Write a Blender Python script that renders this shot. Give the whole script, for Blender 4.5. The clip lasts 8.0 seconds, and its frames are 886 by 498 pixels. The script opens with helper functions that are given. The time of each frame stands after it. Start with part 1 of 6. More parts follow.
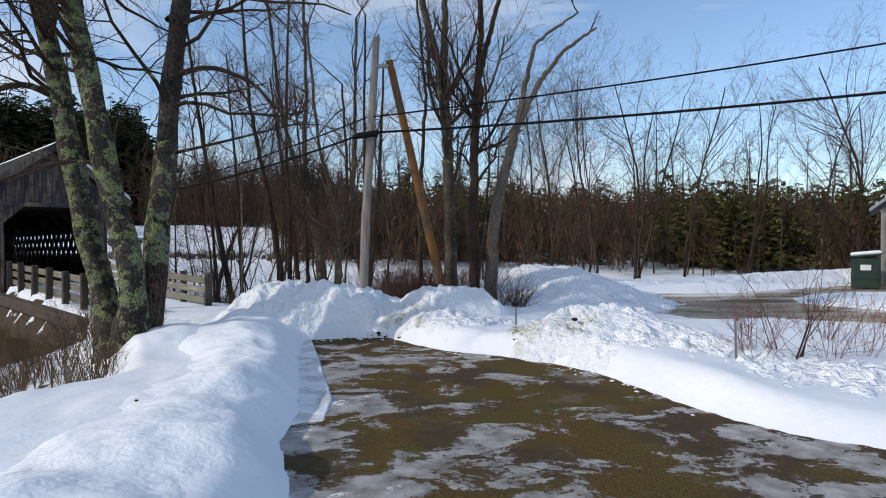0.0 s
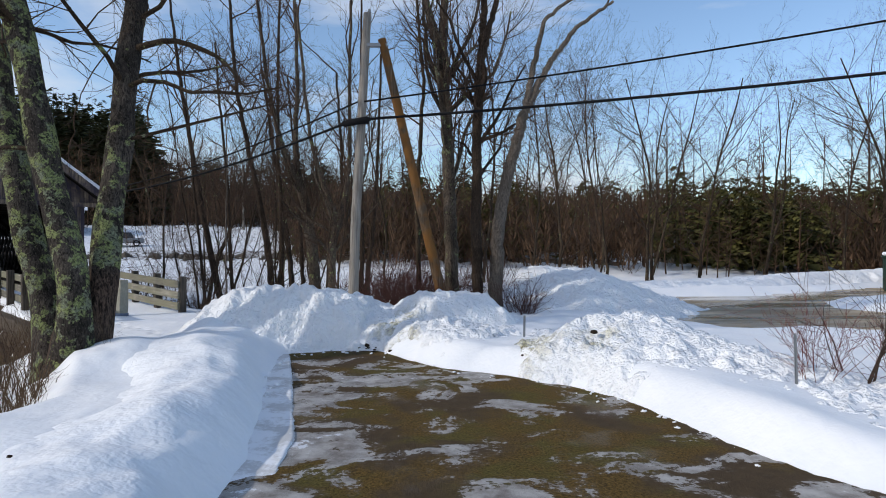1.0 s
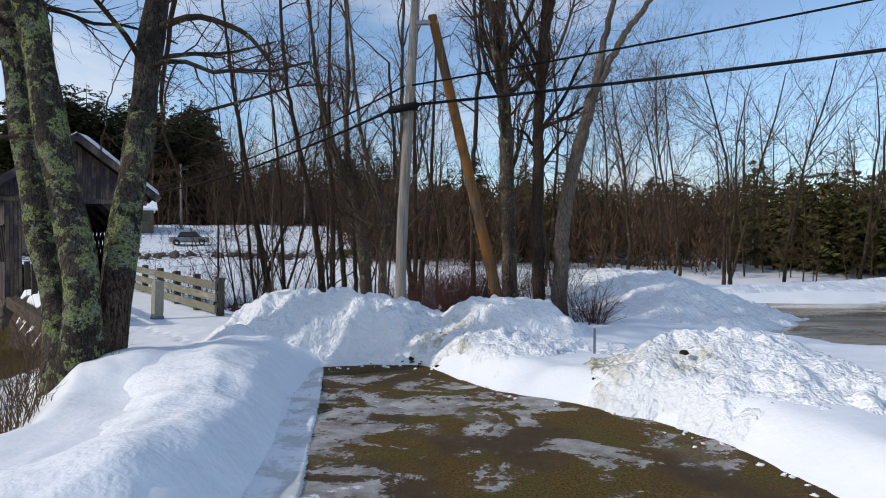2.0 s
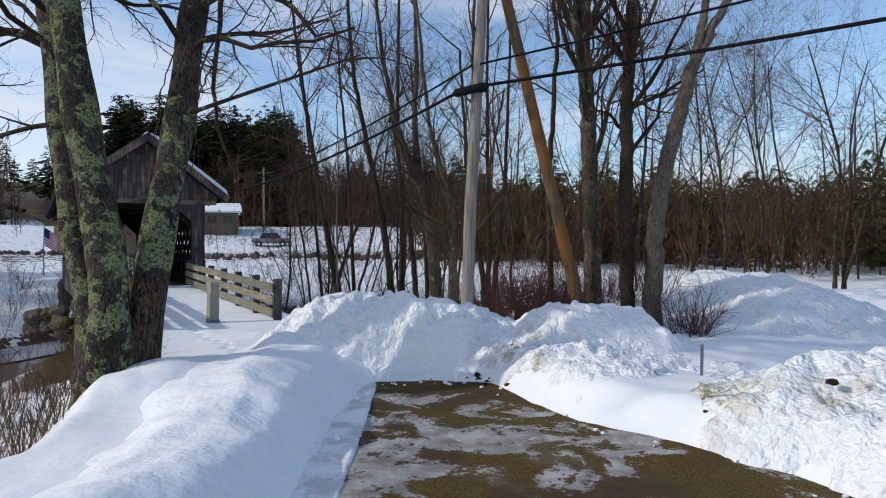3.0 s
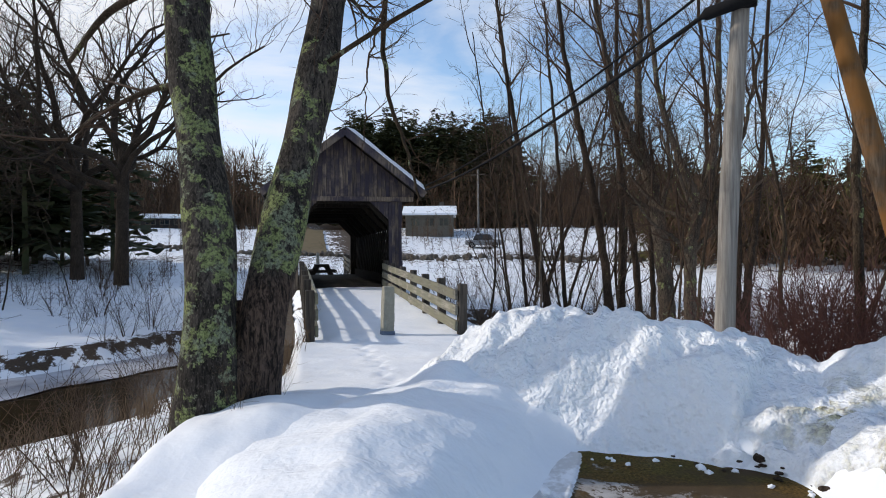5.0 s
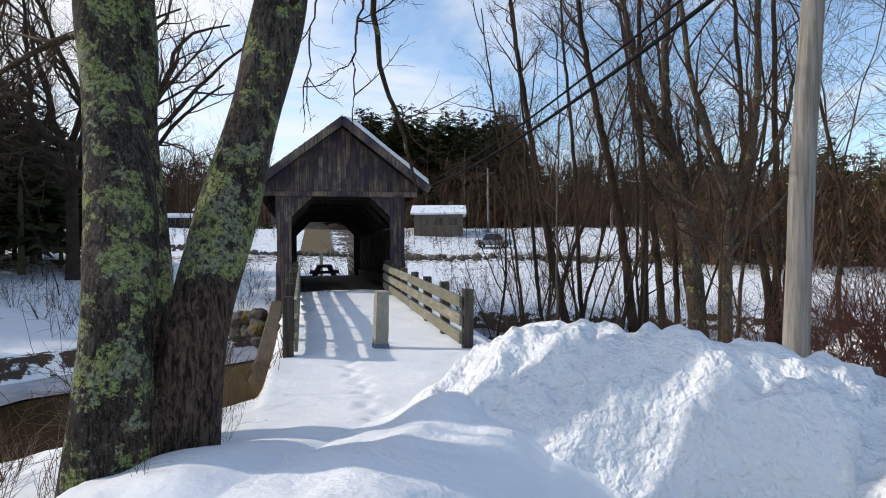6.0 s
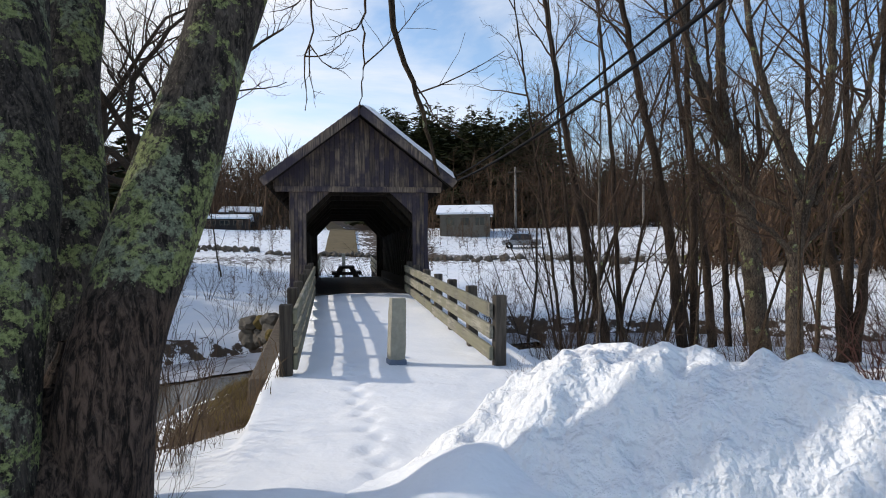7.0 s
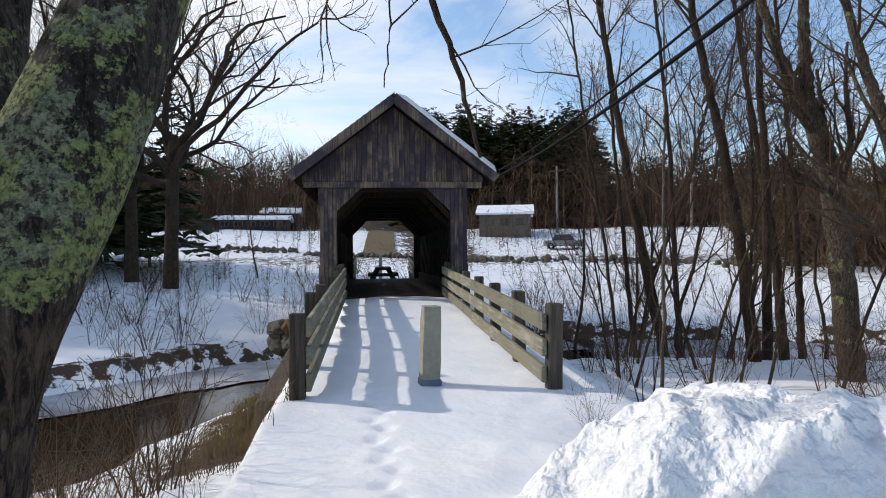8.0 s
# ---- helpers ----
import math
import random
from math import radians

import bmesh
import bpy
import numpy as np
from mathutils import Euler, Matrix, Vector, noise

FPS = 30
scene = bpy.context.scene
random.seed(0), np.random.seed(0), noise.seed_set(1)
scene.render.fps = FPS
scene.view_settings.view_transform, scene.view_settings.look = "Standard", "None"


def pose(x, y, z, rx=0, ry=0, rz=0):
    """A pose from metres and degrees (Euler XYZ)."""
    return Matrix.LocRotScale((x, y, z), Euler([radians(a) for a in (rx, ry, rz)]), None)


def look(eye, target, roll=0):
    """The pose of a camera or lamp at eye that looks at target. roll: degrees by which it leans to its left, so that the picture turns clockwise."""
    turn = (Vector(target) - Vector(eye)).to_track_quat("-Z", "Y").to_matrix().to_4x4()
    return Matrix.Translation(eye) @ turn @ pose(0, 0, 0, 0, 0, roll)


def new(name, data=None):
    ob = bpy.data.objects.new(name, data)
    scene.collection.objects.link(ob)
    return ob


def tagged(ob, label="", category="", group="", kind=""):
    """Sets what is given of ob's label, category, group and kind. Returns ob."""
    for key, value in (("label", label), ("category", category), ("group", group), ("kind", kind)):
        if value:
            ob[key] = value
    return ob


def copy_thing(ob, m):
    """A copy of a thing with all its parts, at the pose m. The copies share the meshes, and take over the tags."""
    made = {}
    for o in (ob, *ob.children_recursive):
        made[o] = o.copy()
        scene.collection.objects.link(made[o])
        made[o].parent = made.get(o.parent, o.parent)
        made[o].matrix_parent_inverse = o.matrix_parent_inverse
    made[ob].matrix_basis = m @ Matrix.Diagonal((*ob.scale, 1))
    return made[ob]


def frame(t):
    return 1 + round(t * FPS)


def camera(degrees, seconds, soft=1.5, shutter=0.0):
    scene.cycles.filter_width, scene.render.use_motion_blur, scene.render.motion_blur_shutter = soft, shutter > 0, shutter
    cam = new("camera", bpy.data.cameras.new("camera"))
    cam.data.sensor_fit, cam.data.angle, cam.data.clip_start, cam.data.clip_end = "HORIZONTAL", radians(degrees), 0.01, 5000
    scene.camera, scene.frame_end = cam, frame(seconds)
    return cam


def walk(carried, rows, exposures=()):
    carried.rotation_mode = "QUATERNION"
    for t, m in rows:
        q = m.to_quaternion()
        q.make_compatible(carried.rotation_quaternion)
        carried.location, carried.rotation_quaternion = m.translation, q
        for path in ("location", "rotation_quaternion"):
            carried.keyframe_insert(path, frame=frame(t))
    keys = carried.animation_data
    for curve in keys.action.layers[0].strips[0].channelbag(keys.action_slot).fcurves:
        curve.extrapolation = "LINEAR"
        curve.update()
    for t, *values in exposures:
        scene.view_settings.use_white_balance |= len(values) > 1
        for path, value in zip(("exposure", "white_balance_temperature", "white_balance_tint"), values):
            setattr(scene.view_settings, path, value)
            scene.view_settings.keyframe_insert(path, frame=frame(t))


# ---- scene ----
cam = camera(72.6, 8.0, soft=1.0)
PATH = [
    (0, (-0.36, -0.195, 1.948), (-0.299, 1.804, 1.924), -0.1),
    (0.5, (-0.287, 0.552, 1.939), (-0.237, 2.551, 1.916), -0.1),
    (1, (-0.159, 1.353, 1.931), (-0.118, 3.352, 1.907), -0.2),
    (1.5, (-0.045, 2.091, 1.931), (-0.1, 4.09, 1.906), -0.2),
    (3, (-0.058, 4.086, 1.871), (-0.473, 6.042, 1.85), -0.3),
    (3.5, (-0.144, 4.784, 1.836), (-0.771, 6.683, 1.818), -0.5),
    (4, (-0.358, 5.505, 1.792), (-1.203, 7.318, 1.78), -0.4),
    (4.5, (-0.583, 6.164, 1.777), (-1.589, 7.892, 1.768), -0.6),
    (6, (-1.522, 8.067, 1.749), (-2.619, 9.74, 1.741), -0.4),
    (6.5, (-1.863, 8.618, 1.734), (-2.977, 10.279, 1.729), -0.4),
    (7, (-2.247, 9.163, 1.719), (-3.416, 10.786, 1.714), -0.5),
    (7.5, (-2.609, 9.652, 1.703), (-3.853, 11.218, 1.701), -0.6),
    (8, (-2.962, 10.101, 1.69), (-4.234, 11.645, 1.69), -0.5),
]
walk(cam, [(t, look(eye, target, roll)) for t, eye, target, roll in PATH], exposures=[(0.0, -0.38, 6350, 10), (3.0, -0.38, 6400, 10), (4.5, -0.26, 6500, 10), (6.0, -0.08, 6650, 10), (8.0, -0.08, 6700, 10)])

# ---- world, sun, exposure ----
SUN_AZ = (-0.93, -0.36)
SUN_EL = radians(29)
world = bpy.data.worlds.new("sky")
scene.world = world
world.use_nodes = True
wn = world.node_tree
wn.nodes.clear()
w_out = wn.nodes.new("ShaderNodeOutputWorld")
w_bg = wn.nodes.new("ShaderNodeBackground")
w_sky = wn.nodes.new("ShaderNodeTexSky")
w_sky.sky_type = "NISHITA"
w_sky.sun_disc = False
w_sky.sun_elevation = SUN_EL
w_sky.sun_rotation = math.atan2(SUN_AZ[0], SUN_AZ[1])
w_sky.air_density, w_sky.dust_density, w_sky.ozone_density = 1.0, 0.5, 2.2
w_bg.inputs["Strength"].default_value = 0.225
w_tc = wn.nodes.new("ShaderNodeTexCoord")
w_map = wn.nodes.new("ShaderNodeMapping")
w_map.inputs["Scale"].default_value = (1.3, 1.3, 4.5)
w_map.inputs["Rotation"].default_value = (0.25, 0.1, 0.6)
w_noise = wn.nodes.new("ShaderNodeTexNoise")
w_noise.inputs["Scale"].default_value = 1.6
w_noise.inputs["Detail"].default_value = 7.0
w_noise.inputs["Roughness"].default_value = 0.55
w_noise.inputs["Distortion"].default_value = 0.35
w_ramp = wn.nodes.new("ShaderNodeValToRGB")
w_ramp.color_ramp.elements[0].position, w_ramp.color_ramp.elements[0].color = 0.45, (0, 0, 0, 1)
w_ramp.color_ramp.elements[1].position, w_ramp.color_ramp.elements[1].color = 0.68, (1, 1, 1, 1)
w_mix = wn.nodes.new("ShaderNodeMixRGB")
w_mix.inputs["Color2"].default_value = (4.4, 4.6, 5.0, 1)
wn.links.new(w_tc.outputs["Generated"], w_map.inputs["Vector"])
wn.links.new(w_map.outputs["Vector"], w_noise.inputs["Vector"])
w_dot = wn.nodes.new("ShaderNodeVectorMath")
w_dot.operation = "DOT_PRODUCT"
w_dot.inputs[1].default_value = (SUN_AZ[0], SUN_AZ[1], -0.25)
w_gain = wn.nodes.new("ShaderNodeMath")
w_gain.operation = "MULTIPLY_ADD"
w_gain.inputs[1].default_value = 0.15
wn.links.new(w_tc.outputs["Generated"], w_dot.inputs[0])
wn.links.new(w_dot.outputs["Value"], w_gain.inputs[0])
wn.links.new(w_noise.outputs["Fac"], w_gain.inputs[2])
wn.links.new(w_gain.outputs[0], w_ramp.inputs["Fac"])
wn.links.new(w_ramp.outputs["Color"], w_mix.inputs["Fac"])
wn.links.new(w_sky.outputs["Color"], w_mix.inputs["Color1"])
wn.links.new(w_mix.outputs["Color"], w_bg.inputs["Color"])
wn.links.new(w_bg.outputs["Background"], w_out.inputs["Surface"])

sun = new("sun", bpy.data.lights.new("sun", "SUN"))
sun.data.energy = 2.95
sun.data.angle = radians(0.9)
sun.data.color = (1.0, 0.93, 0.83)
sun_to = Vector((SUN_AZ[0] * math.cos(SUN_EL), SUN_AZ[1] * math.cos(SUN_EL), math.sin(SUN_EL)))
sun.matrix_world = look(sun_to * 50, (0, 0, 0))

# ---- materials ----


class Mat:
    """A node material: a principled surface with a few helpers."""

    def __init__(self, name, rough=0.8, metal=0.0, spec=0.3):
        self.m = bpy.data.materials.new(name)
        self.m.use_nodes = True
        self.t = self.m.node_tree
        self.b = self.t.nodes["Principled BSDF"]
        self.b.inputs["Roughness"].default_value = rough
        self.b.inputs["Metallic"].default_value = metal
        self.b.inputs["Specular IOR Level"].default_value = spec
        self.tc = self.t.nodes.new("ShaderNodeTexCoord")
        self.nrm = None

    def put(self, v, sock):
        if isinstance(v, bpy.types.NodeSocket):
            self.t.links.new(v, sock)
        elif isinstance(v, tuple) and len(v) == 3 and sock.type == "RGBA":
            sock.default_value = (*v, 1)
        else:
            sock.default_value = v

    def pos(self, scale=(1, 1, 1), world_space=False, shift=True):
        mp = self.t.nodes.new("ShaderNodeMapping")
        mp.inputs["Scale"].default_value = scale
        if world_space:
            g = self.t.nodes.new("ShaderNodeNewGeometry")
            self.t.links.new(g.outputs["Position"], mp.inputs["Vector"])
        else:
            self.t.links.new(self.tc.outputs["Object"], mp.inputs["Vector"])
            if shift:
                oi = self.t.nodes.new("ShaderNodeObjectInfo")
                mul = self.t.nodes.new("ShaderNodeMath")
                mul.operation = "MULTIPLY"
                mul.inputs[1].default_value = 37.0
                self.t.links.new(oi.outputs["Random"], mul.inputs[0])
                self.t.links.new(mul.outputs[0], mp.inputs["Location"])
        return mp.outputs["Vector"]

    def noise(self, scale, detail=4.0, rough=0.55, vec=None, dist=0.0):
        n = self.t.nodes.new("ShaderNodeTexNoise")
        n.inputs["Scale"].default_value = scale
        n.inputs["Detail"].default_value = detail
        n.inputs["Roughness"].default_value = rough
        n.inputs["Distortion"].default_value = dist
        self.t.links.new(vec if vec else self.pos(), n.inputs["Vector"])
        return n.outputs["Fac"]

    def voro(self, scale, vec=None, feature="F1"):
        n = self.t.nodes.new("ShaderNodeTexVoronoi")
        n.feature = feature
        n.inputs["Scale"].default_value = scale
        self.t.links.new(vec if vec else self.pos(), n.inputs["Vector"])
        return n.outputs["Distance"]

    def rnd(self):
        return self.t.nodes.new("ShaderNodeObjectInfo").outputs["Random"]

    def island(self):
        return self.t.nodes.new("ShaderNodeNewGeometry").outputs["Random Per Island"]

    def attr(self, name):
        n = self.t.nodes.new("ShaderNodeAttribute")
        n.attribute_name = name
        return n.outputs["Fac"]

    def math(self, op, a, b=0.0):
        n = self.t.nodes.new("ShaderNodeMath")
        n.operation = op
        self.put(a, n.inputs[0])
        self.put(b, n.inputs[1])
        return n.outputs[0]

    def ramp(self, fac, lo, hi, a=0.0, b=1.0):
        n = self.t.nodes.new("ShaderNodeMapRange")
        n.interpolation_type = "SMOOTHSTEP"
        self.put(fac, n.inputs["Value"])
        n.inputs["From Min"].default_value = lo
        n.inputs["From Max"].default_value = hi
        n.inputs["To Min"].default_value = a
        n.inputs["To Max"].default_value = b
        return n.outputs["Result"]

    def mix(self, fac, a, b):
        n = self.t.nodes.new("ShaderNodeMixRGB")
        self.put(fac, n.inputs["Fac"])
        self.put(a, n.inputs["Color1"])
        self.put(b, n.inputs["Color2"])
        return n.outputs["Color"]

    def bump(self, height, strength=0.5, distance=0.01):
        n = self.t.nodes.new("ShaderNodeBump")
        n.inputs["Strength"].default_value = strength
        n.inputs["Distance"].default_value = distance
        self.put(height, n.inputs["Height"])
        if self.nrm:
            self.t.links.new(self.nrm, n.inputs["Normal"])
        self.nrm = n.outputs["Normal"]
        return self

    def done(self, colour, rough=None):
        self.put(colour, self.b.inputs["Base Color"])
        if rough is not None:
            self.put(rough, self.b.inputs["Roughness"])
        if self.nrm:
            self.t.links.new(self.nrm, self.b.inputs["Normal"])
        return self.m


def snow_material():
    m = Mat("snow", 0.65, spec=0.2)
    p = m.pos(world_space=True)
    n1 = m.noise(1.1, 5, vec=p)
    n2 = m.noise(5.0, 4, 0.5, p)
    n3 = m.noise(60.0, 3, 0.6, p)
    col = m.mix(m.ramp(n1, 0.35, 0.7), (0.87, 0.885, 0.91), (0.93, 0.93, 0.935))
    col = m.mix(m.ramp(m.noise(38.0, 3, 0.6, p), 0.70, 0.80, 0, 0.2), col, (0.35, 0.30, 0.22))
    dirt = m.math("MULTIPLY", m.attr("dirt"), m.ramp(m.noise(6.0, 6, 0.65, p), 0.40, 0.62))
    col = m.mix(dirt, col, m.mix(m.ramp(m.noise(22.0, 5, 0.7, p), 0.40, 0.62), (0.52, 0.48, 0.26), (0.11, 0.085, 0.035)))
    bare = m.math("ADD", m.attr("bare"), m.ramp(m.noise(2.6, 6, 0.6, p), 0.25, 0.75, -0.45, 0.45))
    litter = m.mix(m.noise(25.0, 5, 0.7, p), (0.025, 0.016, 0.010), (0.10, 0.065, 0.038))
    col = m.mix(m.ramp(bare, 0.42, 0.62), col, litter)
    lumps = m.math("ADD", m.noise(10.0, 2, 0.45, p, 0.3), m.math("MULTIPLY", m.noise(24.0, 3, 0.5, p), 0.5))
    clump = m.math("MULTIPLY", lumps, m.math("ADD", 0.10, m.attr("clump")))
    m.bump(n2, 0.07, 0.04).bump(clump, 0.7, 0.10).bump(n3, 0.10, 0.006)
    return m.done(col)


def driveway_material():
    m = Mat("muddy_ice", 0.5, spec=0.16)
    p = m.pos((1, 1, 1), True)
    ps = m.pos((0.95, 1.2, 1), True)
    fine = m.noise(42, 8, 0.75, p)
    grass = m.mix(m.ramp(fine, 0.3, 0.7), (0.024, 0.015, 0.005), (0.195, 0.118, 0.030))
    moss = m.mix(m.ramp(fine, 0.3, 0.7), (0.028, 0.022, 0.006), (0.165, 0.128, 0.032))
    grass = m.mix(m.ramp(m.noise(1.3, 5, 0.6, p), 0.45, 0.60), grass, moss)
    mud = m.mix(m.noise(7, 6, 0.65, p), (0.040, 0.027, 0.015), (0.11, 0.074, 0.040))
    base = m.mix(m.ramp(m.noise(0.55, 6, 0.55, p, 0.4), 0.47, 0.57), grass, mud)
    ice = m.mix(m.ramp(m.noise(3.5, 7, 0.65, p), 0.32, 0.68), (0.19, 0.165, 0.145), (0.50, 0.475, 0.45))
    e = m.math("ADD", m.math("ADD", m.noise(1.15, 14, 0.64, ps, 0.5), m.ramp(m.noise(17, 6, 0.7, p), 0.2, 0.8, -0.045, 0.045)), m.attr("ice"))
    thin = m.ramp(e, 0.50, 0.55, 0, 0.25)
    fi = m.ramp(e, 0.545, 0.56)
    col = m.mix(thin, base, m.mix(0.5, mud, ice))
    col = m.mix(fi, col, ice)
    col = m.mix(m.ramp(e, 0.69, 0.72), col, (0.76, 0.77, 0.80))
    rough = m.mix(fi, m.ramp(m.noise(0.9, 4, 0.5, p), 0.30, 0.44, 0.45, 0.98), m.ramp(m.noise(2.5, 3, 0.5, p), 0.4, 0.6, 0.3, 0.6))
    m.bump(m.math("ADD", fine, m.math("MULTIPLY", fi, 1.2)), 0.6, 0.025)
    return m.done(col, rough)


def lot_material():
    m = Mat("slush", 0.6, spec=0.25)
    p = m.pos((0.25, 1.3, 1), True)
    col = m.mix(m.ramp(m.noise(0.7, 7, 0.6, p, 0.4), 0.42, 0.62), (0.27, 0.195, 0.11), (0.58, 0.46, 0.30))
    col = m.mix(m.ramp(m.noise(0.35, 6, 0.55, p), 0.60, 0.70), col, (0.78, 0.78, 0.80))
    rough = m.ramp(m.noise(0.5, 3, 0.5, p), 0.4, 0.6, 0.1, 0.55)
    m.bump(m.noise(4, 5, 0.6, p), 0.2, 0.02)
    return m.done(col, rough)


def bark_material(name, dark, light, lichen=0.5, scale=1.0, foot=0.0):
    m = Mat(name, 0.9, spec=0.15)
    p = m.pos((13 * scale, 13 * scale, 3.2 * scale))
    q = m.pos((1, 1, 1))
    ridge = m.noise(2.2, 10, 0.72, p, 0.9)
    col = m.mix(m.ramp(ridge, 0.36, 0.66), dark, light)
    col = m.mix(m.ramp(m.noise(1.6, 5, 0.6, q), 0.40, 0.65, 0, 0.6), col, tuple(c * 0.5 for c in dark))
    flecks = m.noise(70.0, 4, 0.7, m.pos((1, 1, 0.5)))
    col = m.mix(m.ramp(flecks, 0.54, 0.66, 0, 0.45), col, tuple(min(1.0, c * 1.7 + 0.02) for c in light))
    if lichen > 0:
        blot = m.noise(4.2, 5, 0.6, q)
        spots = m.noise(13.0, 10, 0.75, q)
        g = m.math("ADD", m.math("MULTIPLY", blot, 1.45), m.math("MULTIPLY", spots, 1.05))
        if foot > 0:
            sep = m.t.nodes.new("ShaderNodeSeparateXYZ")
            m.t.links.new(m.pos(shift=False), sep.inputs[0])
            g = m.math("SUBTRACT", g, m.ramp(sep.outputs["Z"], foot - 0.10, foot + 0.12, 0.6, 0.0))
            low = m.ramp(sep.outputs["Z"], foot - 0.12, foot + 0.15, 0.7, 0.0)
            col = m.mix(low, col, m.mix(m.ramp(ridge, 0.40, 0.62), (0.014, 0.009, 0.007), (0.15, 0.096, 0.070)))
            g = m.math("ADD", g, m.ramp(sep.outputs["Z"], foot + 0.4, foot + 1.2, 0.12, 0.0))
            g = m.math("SUBTRACT", g, m.ramp(sep.outputs["Z"], foot + 1.2, foot + 3.5, 0.0, 0.22))
        lo = 1.56 - 0.30 * lichen
        gcol = m.mix(m.ramp(m.noise(42, 6, 0.75, q), 0.3, 0.62), (0.055, 0.07, 0.024), (0.33, 0.37, 0.15))
        gcol = m.mix(m.ramp(m.noise(5.0, 5, 0.6, q), 0.5, 0.58), gcol, m.mix(m.ramp(m.noise(42, 6, 0.75, q), 0.3, 0.7), (0.07, 0.08, 0.055), (0.34, 0.37, 0.24)))
        crumbs = m.ramp(m.noise(30, 6, 0.75, q), 0.42, 0.50, 0.05, 1.0)
        col = m.mix(m.math("MULTIPLY", m.ramp(g, lo, lo + 0.05, 0, 0.95), crumbs), col, gcol)
    m.bump(ridge, 1.0, 0.035 / scale).bump(m.noise(34, 5, 0.7, q), 0.5, 0.008)
    return m.done(col)


def wood_material(name, dark, light, grain=(14, 14, 0.8), rough=0.85, stain=None):
    m = Mat(name, rough, spec=0.2)
    p = m.pos(grain)
    q = m.pos()
    g = m.noise(2.5, 6, 0.65, p, 0.3)
    col = m.mix(m.ramp(g, 0.3, 0.7), dark, light)
    col = m.mix(m.ramp(m.rnd(), 0.0, 1.0, 0.0, 0.55), col, tuple(0.55 * c for c in dark))
    col = m.mix(m.ramp(m.noise(1.1, 6, 0.7, m.pos((9, 9, 0.9)), 0.4), 0.55, 0.72, 0, 0.55), col, tuple(min(1.0, 1.25 * c) for c in light))
    if stain:
        col = m.mix(m.ramp(m.noise(1.7, 5, 0.6, q), 0.38, 0.60, 0, 0.9), col, stain)
    m.bump(g, 0.6, 0.008)
    return m.done(col)


def plain_material(name, a, b, scale=6.0, rough=0.7, metal=0.0, bump=0.2, spec=0.3):
    m = Mat(name, rough, metal, spec)
    n = m.noise(scale, 5, 0.6)
    m.bump(m.noise(scale * 6, 3, 0.6), bump, 0.004)
    return m.done(m.mix(n, a, b))


def leaf_material(name, a, b):
    m = Mat(name, 0.75, spec=0.2)
    col = m.mix(m.island(), a, b)
    return m.done(m.mix(m.ramp(m.noise(0.7, 3), 0.4, 0.7, 0, 0.6), col, tuple(0.5 * c for c in a)))


def water_material():
    m = Mat("stream_water", 0.10, spec=0.3)
    p = m.pos((1, 1, 1), True)
    m.bump(m.noise(2.0, 4, 0.5, p), 0.10, 0.03)
    return m.done(m.mix(m.noise(0.5, 4, 0.5, p), (0.020, 0.014, 0.008), (0.055, 0.036, 0.020)))


def ice_material():
    m = Mat("stream_ice", 0.45, spec=0.4)
    p = m.pos((1, 1, 1), True)
    col = m.mix(m.ramp(m.noise(0.5, 6, 0.6, p), 0.38, 0.62), (0.19, 0.19, 0.21), (0.48, 0.49, 0.53))
    m.bump(m.noise(6, 4, 0.6, p), 0.2, 0.02)
    return m.done(col)


def plate_material():
    m = Mat("snow_ice", 0.45, spec=0.35)
    p = m.pos((1, 1, 1), True)
    n = m.math("ADD", m.noise(2.2, 8, 0.62, p, 0.5), m.ramp(m.noise(16, 5, 0.7, p), 0.25, 0.75, -0.06, 0.06))
    col = m.mix(m.ramp(n, 0.40, 0.56), (0.60, 0.59, 0.58), (0.88, 0.89, 0.91))
    m.bump(m.noise(14, 5, 0.65, p), 0.35, 0.02)
    return m.done(col)


PLATE = plate_material()
SNOW = snow_material()
DRIVE = driveway_material()
LOT = lot_material()
BARK_BIG = bark_material("lichen_bark", (0.012, 0.010, 0.008), (0.125, 0.102, 0.084), 1.02)
BARK_FOOT = bark_material("lichen_bark_with_brown_foot", (0.012, 0.010, 0.008), (0.125, 0.102, 0.084), 0.95, 1.0, 1.5)
BARK_MID = bark_material("grey_brown_bark", (0.024, 0.0165, 0.011), (0.100, 0.070, 0.045), 0.40, 1.6)
BARK_GREY = bark_material("grey_furrowed_bark", (0.030, 0.022, 0.016), (0.17, 0.132, 0.098), 0.5, 1.4)
BARK_FAR = bark_material("dark_bark", (0.023, 0.016, 0.011), (0.082, 0.056, 0.038), 0.0, 1.6)
BARK_DEAD = bark_material("bare_pale_bark", (0.070, 0.056, 0.044), (0.22, 0.18, 0.145), 0.0, 1.3)
TWIG = plain_material("twig_bark", (0.034, 0.020, 0.013), (0.098, 0.060, 0.038), 3.0, 0.9)
RED_TWIG = plain_material("red_twig_bark", (0.11, 0.030, 0.026), (0.24, 0.085, 0.065), 3.0, 0.8)
BRAMBLE = plain_material("bramble_bark", (0.050, 0.020, 0.016), (0.115, 0.050, 0.038), 3.0, 0.85)
DRY = plain_material("dry_stalk", (0.05, 0.032, 0.018), (0.13, 0.085, 0.047), 2.0, 0.9)
BOARD = wood_material("weathered_board", (0.050, 0.041, 0.042), (0.34, 0.26, 0.19), (16, 16, 0.5), stain=(0.050, 0.042, 0.060))
